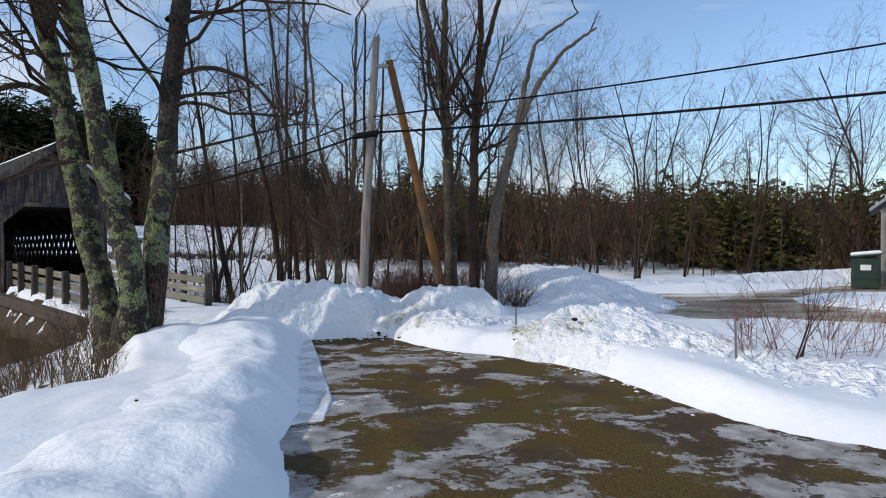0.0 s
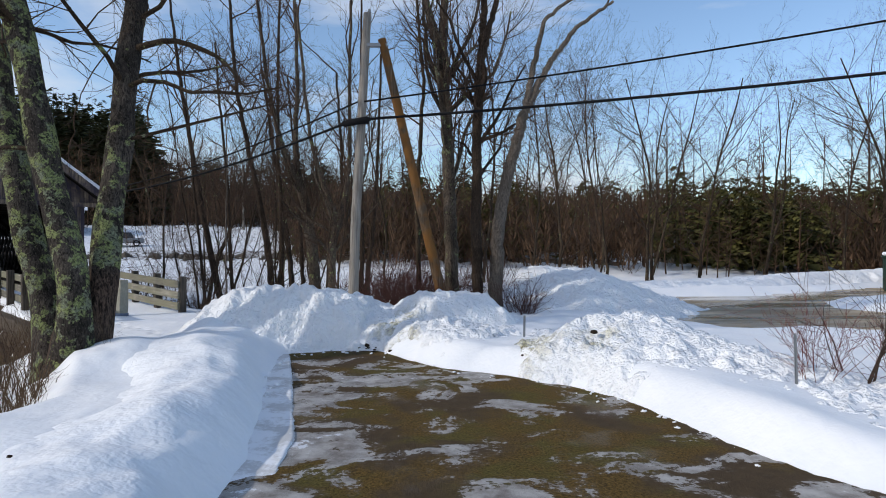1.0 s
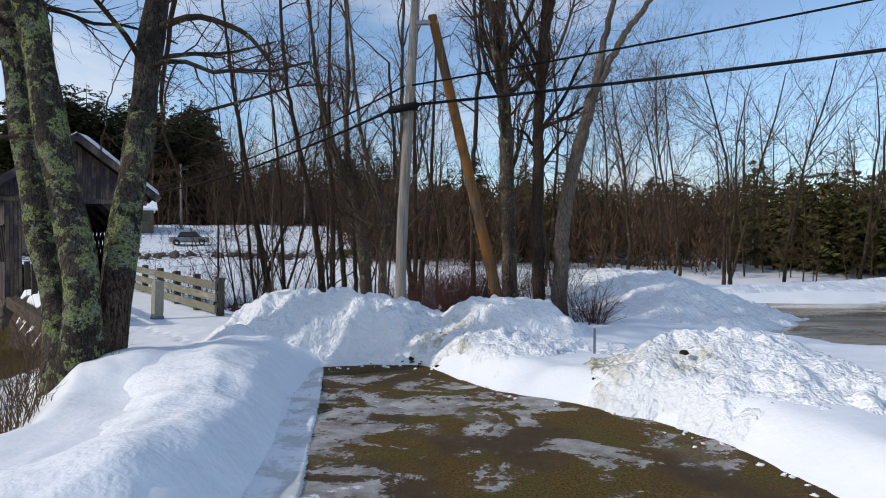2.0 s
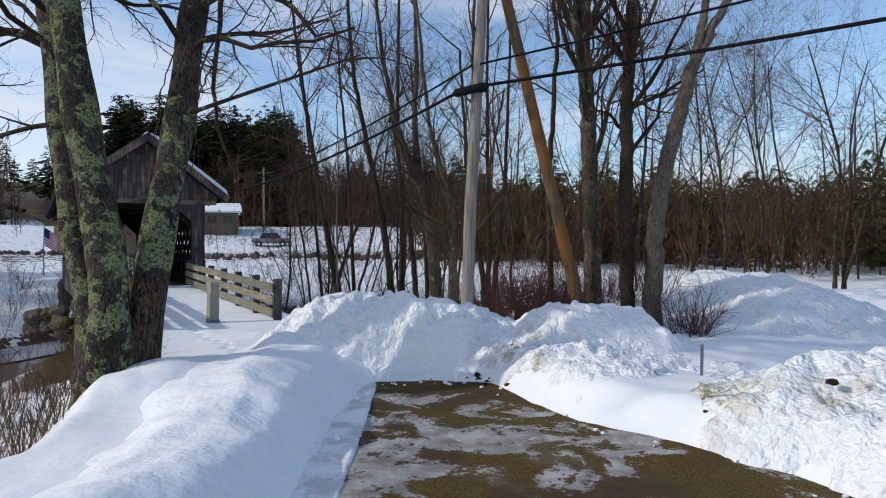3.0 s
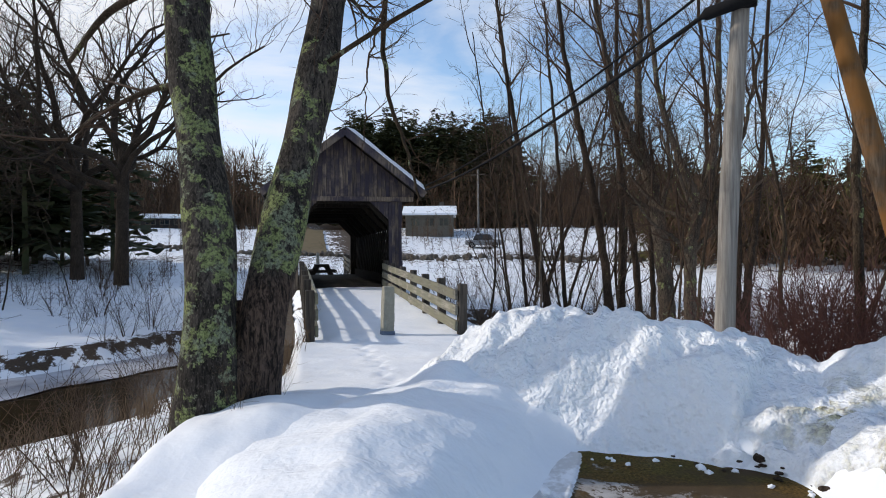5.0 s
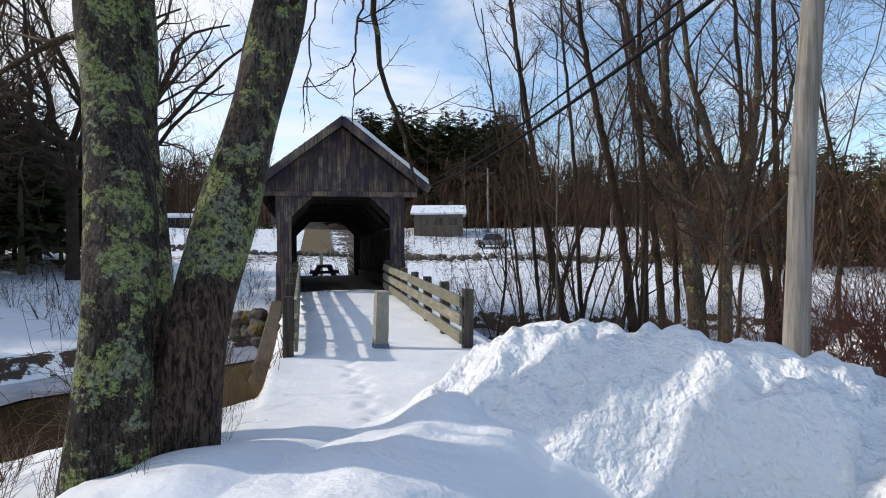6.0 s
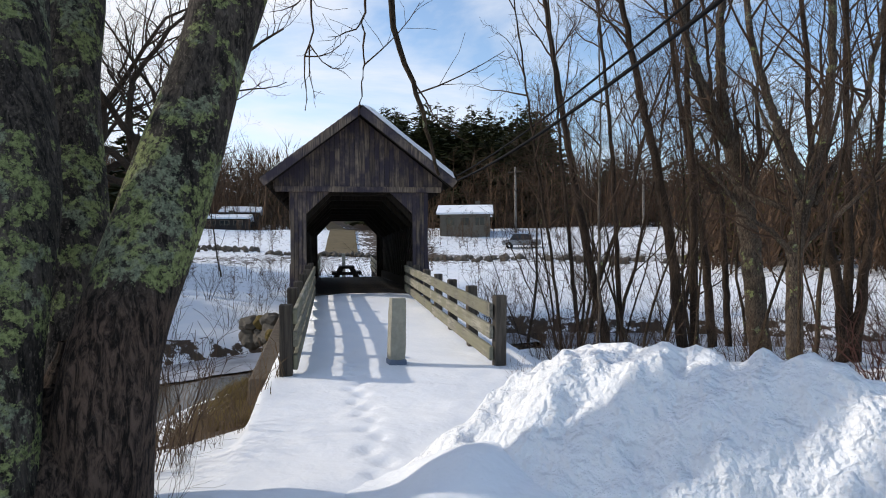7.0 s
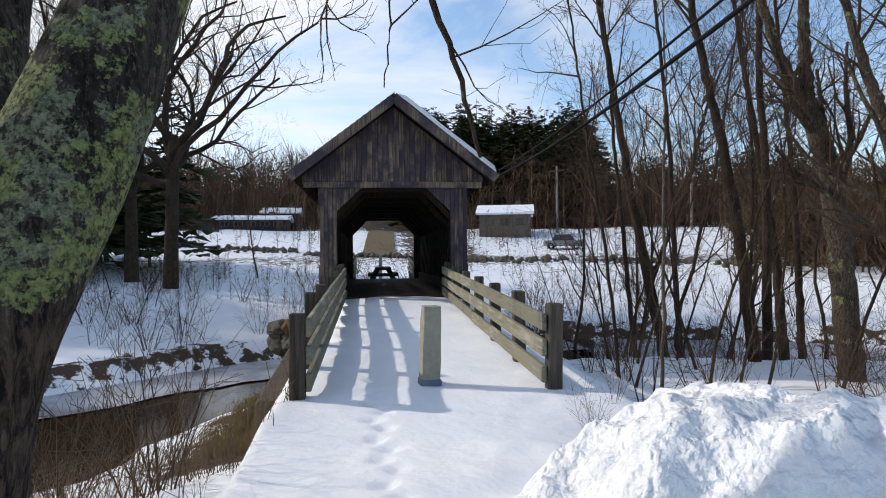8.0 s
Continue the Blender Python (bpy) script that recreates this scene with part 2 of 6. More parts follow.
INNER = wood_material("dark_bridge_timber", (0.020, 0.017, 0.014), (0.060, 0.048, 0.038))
RAIL = wood_material("grey_rail_wood", (0.13, 0.12, 0.095), (0.40, 0.37, 0.30), (12, 0.8, 12), stain=(0.20, 0.19, 0.13))
POST = wood_material("post_wood", (0.045, 0.038, 0.032), (0.15, 0.125, 0.10))
POLE = wood_material("grey_pole_wood", (0.19, 0.165, 0.14), (0.40, 0.365, 0.32), (11, 11, 0.5))
BRACE = wood_material("brown_brace_wood", (0.075, 0.048, 0.028), (0.22, 0.165, 0.115), (11, 11, 0.5), stain=(0.21, 0.095, 0.025))
EDGE_WOOD = wood_material("brown_edge_timber", (0.085, 0.065, 0.048), (0.20, 0.16, 0.12), (12, 0.8, 12))
GRANITE = plain_material("granite", (0.20, 0.19, 0.15), (0.40, 0.38, 0.31), 14.0, 0.85, bump=0.6)
BLUE_PAINT = plain_material("faded_blue_paint", (0.09, 0.12, 0.19), (0.20, 0.24, 0.30), 9.0, 0.8)
SHINGLE = plain_material("shingle", (0.035, 0.034, 0.034), (0.085, 0.08, 0.075), 5.0, 0.9, bump=0.5)
WATER = water_material()
ICE = ice_material()
NEEDLE = leaf_material("pine_needles", (0.030, 0.036, 0.014), (0.085, 0.085, 0.032))
NEEDLE2 = leaf_material("young_pine_needles", (0.055, 0.056, 0.016), (0.14, 0.125, 0.036))
BRUSH = leaf_material("brown_brush", (0.056, 0.032, 0.018), (0.155, 0.090, 0.050))
STONE = plain_material("field_stone", (0.06, 0.051, 0.040), (0.17, 0.145, 0.115), 4.0, 0.9, bump=0.6)
MOSS = plain_material("mossy_grass", (0.055, 0.040, 0.012), (0.20, 0.14, 0.04), 8.0, 0.95, bump=0.7)
CABLE = plain_material("black_cable", (0.008, 0.008, 0.009), (0.018, 0.018, 0.019), 10.0, 0.85, spec=0.1)
STEEL = plain_material("galvanised_steel", (0.22, 0.23, 0.24), (0.36, 0.37, 0.38), 12.0, 0.45, 0.7)
GREEN_BIN = plain_material("dark_green_paint", (0.010, 0.028, 0.020), (0.022, 0.05, 0.035), 5.0, 0.5)
WHITE = plain_material("white_paint", (0.66, 0.66, 0.65), (0.80, 0.80, 0.79), 5.0, 0.6)
SIDING = wood_material("grey_siding", (0.16, 0.15, 0.14), (0.33, 0.31, 0.28), (0.7, 14, 14))
DARK_SIDING = plain_material("dark_house_siding", (0.016, 0.013, 0.011), (0.035, 0.028, 0.024), 3.0)
TAN_SIDING = plain_material("tan_house_siding", (0.11, 0.095, 0.07), (0.17, 0.15, 0.12), 3.0)
PANE = plain_material("window_glass", (0.015, 0.018, 0.022), (0.03, 0.035, 0.04), 2.0, 0.08, spec=0.6)
ROAD = plain_material("gravel_road", (0.085, 0.062, 0.028), (0.19, 0.14, 0.07), 1.5, 0.9, bump=0.5)
FLAG_RED = plain_material("red_cloth", (0.45, 0.03, 0.035), (0.58, 0.05, 0.05), 4.0, 0.8)
FLAG_BLUE = plain_material("blue_cloth", (0.02, 0.03, 0.12), (0.03, 0.05, 0.18), 4.0, 0.8)

# ---- helpers for meshes ----


def obj(name, me, material, parent=None, label=""):
    if material and not me.materials:
        me.materials.append(material)
    ob = new(name, me)
    if parent:
        ob.parent = parent
    if label:
        ob["label"] = label
    return ob


def part(name, bm, material, parent, label=""):
    me = bpy.data.meshes.new(name)
    bm.to_mesh(me)
    bm.free()
    return obj(name, me, material, parent, label)


def raw(name, verts, faces, material, parent=None, label="", smooth=False):
    me = bpy.data.meshes.new(name)
    if isinstance(faces, np.ndarray):
        n, k = faces.shape
        me.vertices.add(len(verts))
        me.vertices.foreach_set("co", np.asarray(verts, np.float32).reshape(-1))
        me.loops.add(n * k)
        me.loops.foreach_set("vertex_index", faces.astype(np.int32).reshape(-1))
        me.polygons.add(n)
        me.polygons.foreach_set("loop_start", np.arange(0, n * k, k, dtype=np.int32))
    else:
        me.from_pydata(verts if isinstance(verts, list) else verts.tolist(), [], faces)
    me.polygons.foreach_set("use_smooth", np.full(len(me.polygons), smooth))
    me.update(calc_edges=True)
    return obj(name, me, material, parent, label)


def thing(name, m, label, category, group="", kind=""):
    ob = new(name)
    ob.empty_display_size = 0.2
    ob.matrix_basis = m
    return tagged(ob, label, category, group, kind)


def box(x0, y0, z0, x1, y1, z1, bev=0.0, bm=None):
    bm = bm or bmesh.new()
    r = bmesh.ops.create_cube(bm, size=1.0)
    m = Matrix.LocRotScale(((x0 + x1) / 2, (y0 + y1) / 2, (z0 + z1) / 2), None, (abs(x1 - x0), abs(y1 - y0), abs(z1 - z0)))
    bmesh.ops.transform(bm, matrix=m, verts=r["verts"])
    if bev > 0:
        bmesh.ops.bevel(bm, geom=list({e for v in r["verts"] for e in v.link_edges}), offset=bev, segments=1, affect="EDGES")
    return bm


def plank(a, b, w, t, up=(0, 0, 1), bev=0.006):
    """A straight board from a to b: w across, t thick, its width along up."""
    a, b = Vector(a), Vector(b)
    d = (b - a).normalized()
    side = d.cross(Vector(up)).normalized()
    top = side.cross(d)
    bm = box(-0.5, -0.5, -0.5, 0.5, 0.5, 0.5)
    L = (b - a).length
    m = Matrix((((d * L).x, (side * t).x, (top * w).x, (a + b).x / 2), ((d * L).y, (side * t).y, (top * w).y, (a + b).y / 2), ((d * L).z, (side * t).z, (top * w).z, (a + b).z / 2), (0, 0, 0, 1)))
    bmesh.ops.transform(bm, matrix=m, verts=bm.verts)
    if bev:
        bmesh.ops.bevel(bm, geom=bm.edges[:], offset=bev, segments=1, affect="EDGES")
    bmesh.ops.recalc_face_normals(bm, faces=bm.faces)
    return bm


def tubes(branches, sides=None):
    """Vertices and quads of tapered tubes, one for each (points, radii)."""
    groups = {}
    for pts, rad in branches:
        k = sides or (12 if rad[0] > 0.12 else 7 if rad[0] > 0.04 else 4 if rad[0] > 0.012 else 3)
        g = groups.setdefault((len(pts), k), ([], []))
        g[0].append(pts)
        g[1].append(rad)
    V, F, base = [], [], 0
    for (n, k), (pts, rad) in groups.items():
        pts, rad = np.array(pts, float), np.array(rad, float)
        m = len(pts)
        tan = np.gradient(pts, axis=1)
        tan /= np.linalg.norm(tan, axis=2, keepdims=True) + 1e-9
        ref = np.where(np.abs(tan[:, :1, 2:3]) < 0.8, np.array([0.0, 0, 1]), np.array([1.0, 0, 0]))
        s = np.cross(tan, np.broadcast_to(ref, tan.shape))
        s /= np.linalg.norm(s, axis=2, keepdims=True) + 1e-9
        q = np.cross(tan, s)
        a = np.arange(k) * 2 * np.pi / k
        ring = pts[:, :, None] + rad[:, :, None, None] * (np.cos(a)[:, None] * s[:, :, None] + np.sin(a)[:, None] * q[:, :, None])
        V.append(ring.reshape(-1, 3))
        i = np.arange(m)[:, None, None] * n * k + np.arange(n - 1)[None, :, None] * k + base
        j = np.arange(k)[None, None]
        j2 = (j + 1) % k
        F.append(np.stack([i + j, i + j2, i + k + j2, i + k + j], -1).reshape(-1, 4))
        base += m * n * k
    return np.concatenate(V), np.concatenate(F)


def tube_part(name, branches, material, parent, label="", sides=None):
    v, f = tubes(branches, sides)
    return raw(name, v, f, material, parent, label, smooth=True)


def sm(a, b, x):
    t = np.clip((x - a) / (b - a), 0, 1)
    return t * t * (3 - 2 * t)


TABLE = np.random.RandomState(7).rand(256, 256)


def vnoise(x, y):
    xi, yi = np.floor(x).astype(int), np.floor(y).astype(int)
    fx, fy = x - xi, y - yi
    fx, fy = fx * fx * (3 - 2 * fx), fy * fy * (3 - 2 * fy)
    g = lambda i, j: TABLE[(xi + i) % 256, (yi + j) % 256]
    return (g(0, 0) * (1 - fx) + g(1, 0) * fx) * (1 - fy) + (g(0, 1) * (1 - fx) + g(1, 1) * fx) * fy - 0.5


def fbm(x, y, octaves=4):
    return sum(vnoise(x * 2**o + 17.3 * o, y * 2**o + 9.1 * o) / 2**o for o in range(octaves))


def along(line, x, y):
    """The distance to a polyline, its side (left +), and the further columns of the line at the nearest point."""
    line = np.asarray(line, float)
    best = np.full(np.shape(x), 1e9)
    side = np.zeros(np.shape(x))
    vals = np.zeros(np.shape(x) + (line.shape[1] - 2,))
    for a, b in zip(line[:-1], line[1:]):
        d = b[:2] - a[:2]
        t = np.clip(((x - a[0]) * d[0] + (y - a[1]) * d[1]) / (d @ d), 0, 1)
        dist = np.hypot(x - a[0] - t * d[0], y - a[1] - t * d[1])
        s = d[0] * (y - a[1]) - d[1] * (x - a[0])
        near = dist < best
        best = np.where(near, dist, best)
        side = np.where(near, np.sign(s), side)
        vals = np.where(near[..., None], a[2:] + t[..., None] * (b[2:] - a[2:]), vals)
    return best, side, vals


# ---- the plan ----
BRIDGE = pose(-12.70, 20.16, 0.0, 0, 0, 46.3)
LEN = 12.3
BX, BY, BA = -12.70, 20.16, radians(46.3)
STREAM = [(-19, -80), (-18, -20), (-16.8, 0), (-16.0, 10), (-16.3, 17), (-15.4, 23), (-11.5, 28), (-5, 31), (6, 33), (20, 37), (80, 50)]


HILL_ROAD = [(-30.5, 37.5), (-40, 47), (-52, 58.5), (-66, 73), (-82, 86), (-100, 96), (-125, 104)]
EDGE = [(-4.5, -30), (-4.5, 4), (-4.55, 6.2), (-4.1, 7.2), (-4.0, 8.0), (-4.35, 8.8), (-4.75, 9.6), (-5.02, 10.05), (-5.3, 10.6), (-5.85, 11.15), (-6.35, 11.75), (-6.8, 12.3), (-7.2, 12.85), (-7.8, 13.5)]


def inside(poly, x, y):
    """Distance to a closed outline, positive inside."""
    d, _, _ = along(poly + poly[:1], x, y)
    hit = np.zeros(np.shape(x), bool)
    for (ax, ay), (bx, by) in zip(poly, poly[1:] + poly[:1]):
        c = ((ay > y) != (by > y)) & (x < (bx - ax) * (y - ay) / (by - ay + 1e-12) + ax)
        hit ^= c
    return np.where(hit, d, -d)


PAD = [(-1.3, -14), (-1.36, 4.5), (-1.75, 5.7), (-1.75, 6.7), (-1.97, 7.8), (-2.3, 9.4), (-2.45, 10.0), (-2.62, 11.4), (-2.62, 11.8), (-1.76, 12.0), (-1.1, 12.05), (-0.85, 11.7), (-0.5, 11.1), (0.0, 10.5), (0.9, 10.0), (1.65, 9.4), (2.15, 8.7), (2.4, 7.9), (2.65, 7.0), (3.0, 6.2), (3.35, 5.7), (3.95, 5.25), (6.0, 4.2), (9.0, 2.6), (9, -14)]
LOT_EDGE = [(5.6, 15.6), (6.0, 17.4), (6.5, 21.5), (7.6, 22.4), (11.5, 22.6), (13.0, 23.4), (20, 26.5), (30, 29.5), (30, 23.4), (17, 21.6), (12.6, 20.5), (11.6, 18.6), (13.0, 16.0), (14.0, 14.4), (12.4, 13.0), (10.0, 13.0), (8.0, 14.3), (6.3, 14.0)]


def ground(x, y):
    """Height and bareness of the ground."""
    d, side, _ = along(STREAM, x, y)
    u = (x - BX) * math.cos(BA) + (y - BY) * math.sin(BA)
    v = -(x - BX) * math.sin(BA) + (y - BY) * math.cos(BA)
    wob = fbm(x * 0.25, y * 0.25, 3)
    near = -1.85 + 2.2 * sm(1.6, 11.5, d + 1.2 * wob)
    low = sm(13.6, 15.6, y) * sm(-1.0, -2.6, x)
    near = near * (1 - low) + (-1.85 + 1.2 * sm(1.6, 6.0, d + 0.6 * wob)) * low
    ed, es, _ = along(EDGE, x, y)
    e = np.where(es > 0, ed, 0) + 0.5 * wob * sm(0.3, 2, ed)
    near = np.where(y < 14, np.minimum(near, 0.40 - 0.70 * sm(0.0, 1.0, e) - 1.4 * sm(0.9, 6.8, e)), near)
    far = -1.85 + 0.8 * sm(2.4, 3.4, d + 0.8 * wob) + 1.1 * sm(3.4, 18, d) + 0.9 * sm(18, 32, d) + 3.2 * sm(30, 62, d) * sm(25, -15, x)
    far = far + 0.35 * fbm(x * 0.12, y * 0.12, 3) * sm(6, 20, d)
    hill = (9 * sm(75, 140, d) + 24 * sm(120, 420, d)) * sm(40, -25, x)
    hill = hill + 3.0 * sm(45, 90, d) * sm(-30, 30, x)
    z = np.where(side < 0, near, far + hill)
    z = z + 0.10 * fbm(x * 0.5, y * 0.5, 4) * sm(1.5, 4, d) + 0.05 * fbm(x * 2.1, y * 2.1, 3)
    # the raised way to the bridge
    w = np.maximum(np.maximum((-u - 1.42) * 2.2, (u - 1.75) * 0.55), 0)
    way = 0.34 + 0.26 * sm(-8, 0, v) - w * 1.5 + 0.02 * fbm(x * 3, y * 3, 3)
    on = sm(-12, -8.6, v) * sm(1.0, 0.3, v)
    z = np.where(on > 0, np.maximum(z, way * on + z * (1 - on)), z)
    there = sm(LEN - 0.6, LEN + 0.1, v) * sm(LEN + 16, LEN + 7, v) * sm(3.6, 2.2, np.abs(u))
    z = np.maximum(z, 0.15 * there + z * (1 - there))
    for k in range(17):
        fv = -11.4 + 0.23 * k
        fu = -0.50 + (0.045 if k % 2 else -0.045) + 0.07 * sm(-9.0, -10.5, fv)
        z = z - 0.05 * np.exp(-(((u - fu) / 0.05) ** 2) - ((v - fv) / 0.07) ** 2)
    z = z + 0.22 * np.exp(-(((x + 4.55) / 0.7) ** 2) - ((y - 10.2) / 0.8) ** 2) - 0.10 * np.exp(-(((x + 4.2) / 0.5) ** 2) - ((y - 8.9) / 0.6) ** 2)
    bare = sm(4.5, 2.2, d) * (side < 0) * 0.25 + 0.9 * sm(0.05, 0.25, w) * on * (u < 0) * (w < 3.0) * sm(-7.9, -7.5, v)
    bare = bare + (0.20 * sm(9, 16, d) + 0.35 * sm(24, 28, d + 3 * wob) * sm(37, 32, d + 3 * wob)) * (side > 0) * sm(20, 5, x)
    bare = bare + 0.75 * sm(2.2, 2.6, d) * sm(3.6, 3.2, d) * (side > 0)
    bare = bare + 0.75 * sm(80, 100, d) * (side > 0) + (0.18 + 0.30 * sm(11, 8, y)) * sm(0.4, 1.6, e) * (side < 0) * (y < 14)
    rd, rs, _ = along(HILL_ROAD, x, y)
    cut = sm(1.9, 2.6, rd) * sm(10, 7, rd) * (rs < 0) * sm(26, 34, d) * (side > 0)
    bare = bare + 0.8 * cut
    for outline in (PAD, LOT_EDGE):
        e = inside(outline, x, y)
        k = sm(-0.5, 0.15, e)
        z = z * (1 - k) - 0.09 * k
    flat = sm(2.5, 5.5, x) * (side < 0) * sm(10, 16, d)
    z = np.where(flat > 0, z * (1 - 0.6 * flat) + (0.02 + 0.04 * fbm(x * 0.4, y * 0.4)) * 0.6 * flat, z)
    for outline in (PAD, LOT_EDGE):
        z = np.minimum(z, np.where(inside(outline, x, y) > 0.1, -0.07, 1e6))
    return z, np.clip(bare, 0, 1)


def axis(steps):
    """Grid lines from (start, step) pairs; the last start ends it."""
    out = []
    for (a, s), (b, _) in zip(steps[:-1], steps[1:]):
        out.append(np.arange(a, b - 1e-6, s))
    return np.concatenate(out + [np.array([steps[-1][0]])])


def sheet(name, xs, ys, fn, material, keep=None, parent=None):
    X, Y = np.meshgrid(xs, ys)
    Z, A = fn(X, Y)
    nx, ny = len(xs), len(ys)
    i = np.arange(ny - 1)[:, None] * nx + np.arange(nx - 1)[None]
    F = np.stack([i, i + 1, i + nx + 1, i + nx], -1).reshape(-1, 4)
    V = np.stack([X, Y, Z], -1).reshape(-1, 3)
    if keep is not None:
        K = keep(X, Y, Z).reshape(-1)
        F = F[K[F].any(1)]
        used = np.unique(F)
        idx = np.zeros(len(V), int)
        idx[used] = np.arange(len(used))
        V, F = V[used], idx[F]
        A = {k: a.reshape(-1)[used] for k, a in A.items()}
    ob = raw(name, V, F, material, parent, smooth=True)
    for k, a in A.items():
        at = ob.data.attributes.new(k, "FLOAT", "POINT")
        at.data.foreach_set("value", np.asarray(a, float).reshape(-1))
    return ob


def ground_fn(x, y):
    z, b = ground(x, y)
    return z, {"bare": b, "dirt": np.zeros_like(b)}


gx = axis([(-1500, 250), (-500, 60), (-200, 12), (-80, 3), (-40, 0.9), (-9.5, 0.05), (-3, 0.16), (6, 0.4), (30, 3), (80, 15), (200, 60), (500, 250), (1500, 0)])
gy = axis([(-800, 200), (-200, 40), (-60, 6), (-10, 0.6), (2, 0.16), (9, 0.05), (16, 0.16), (19, 0.8), (45, 2), (90, 10), (250, 40), (600, 200), (1800, 0)])
tagged(sheet("ground", gx, gy, ground_fn, SNOW), "snow-covered uneven ground with bare brown banks", "ground", kind="structure")


def pad_fn(x, y):
    z = 0.012 * fbm(x * 0.6, y * 0.6, 3) + 0.012 * fbm(x * 5, y * 5, 3)
    end = 0.03 * sm(8.9, 9.6, y) * sm(10.9, 10.2, y) - 0.06 * sm(11.2, 11.7, y)
    left = sm(1.05, 0.55, inside(PAD, x, y) + 0.4 * fbm(x * 1.5, y * 1.5, 3)) * 0.07 * sm(11.2, 10.6, y) * sm(1.0, -0.3, x)
    return z, {"ice": end + left + 0.03 * sm(2, 4, x) + 0.04 * sm(6.0, 4.5, y) - 0.01}


tagged(sheet("driveway", axis([(-3, 0.08), (9.4, 0)]), axis([(-14, 0.4), (2, 0.08), (13, 0)]), pad_fn, DRIVE, lambda X, Y, Z: inside(PAD, X, Y) > -0.25), "muddy driveway with patches of grey ice and brown grass", "driveway", kind="structure")
tagged(sheet("parking_lot", axis([(4, 0.5), (30, 0)]), axis([(12, 0.5), (35, 0)]), lambda x, y: (-0.02 + 0.015 * fbm(x * 0.4, y * 0.4), {"ice": x * 0}), LOT, lambda X, Y, Z: inside(LOT_EDGE, X, Y) > -0.3), "wet slushy brown parking lot", "parking lot", kind="structure")

ICE_LINE = [(-1.4, 4.4), (-1.45, 6.3), (-1.5, 7.3), (-1.72, 8.2), (-2.05, 9.6), (-2.4, 11.0), (-2.58, 11.7)]


def plate_fn(x, y):
    d, side, _ = along(ICE_LINE, x, y)
    d = d * side + 0.012 * fbm(x * 9, y * 9, 3)
    lift = sm(-0.004, 0.006, d) * sm(4.9, 7.4, y + 0.3 * fbm(x * 3, y * 3, 3))
    return 0.05 * lift - 0.03 + 0.02 * fbm(x * 2.2, y * 2.2, 3) * lift + 0.10 * sm(0.25, 0.9, d) * sm(4.9, 6.4, y), {"bare": x * 0, "dirt": x * 0, "clump": x * 0 + 0.35}


tagged(sheet("ice_plate", np.arange(-3.2, -1.2, 0.02), np.arange(4.6, 11.75, 0.04), plate_fn, PLATE, lambda X, Y, Z: Z > -0.012), "broken plate of grey-white snow ice along the driveway", "ice", kind="structure")

# ---- water and ice ----


def ribbon(name, line, w0, w1, z, material):
    """A level strip along a line, from w0 to w1 metres to its left."""
    line = np.asarray(line, float)
    t = np.linspace(0, len(line) - 1, 160)
    px = np.interp(t, np.arange(len(line)), line[:, 0])
    py = np.interp(t, np.arange(len(line)), line[:, 1])
    dx, dy = np.gradient(px), np.gradient(py)
    L = np.hypot(dx, dy)
    nx, ny = -dy / L, dx / L
    wob = 0.5 * fbm(px * 0.35, py * 0.35, 4)
    V = []
    for k in (w0, w1):
        kk = k + wob * (1 if k == w0 else 0.6)
        V.append(np.stack([px + nx * kk, py + ny * kk, np.full(len(px), z)], -1))
    n = len(px)
    i = np.arange(n - 1)
    return raw(name, np.concatenate(V), np.stack([i, i + 1, i + n + 1, i + n], -1), material)


tagged(ribbon("water", STREAM, -4.5, 5.0, -1.62, WATER), "dark brown slow stream water", "stream", kind="structure")
tagged(ribbon("ice_shelf", STREAM[2:7], 0.2, 4.2, -1.585, ICE), "thin grey ice shelf along the far stream bank", "ice", kind="structure")
tagged(ribbon("frozen_stream", STREAM[6:], -3.2, 4.2, -1.58, ICE), "grey snow-dusted ice on the stream", "ice", kind="structure")

# ---- snow banks ----


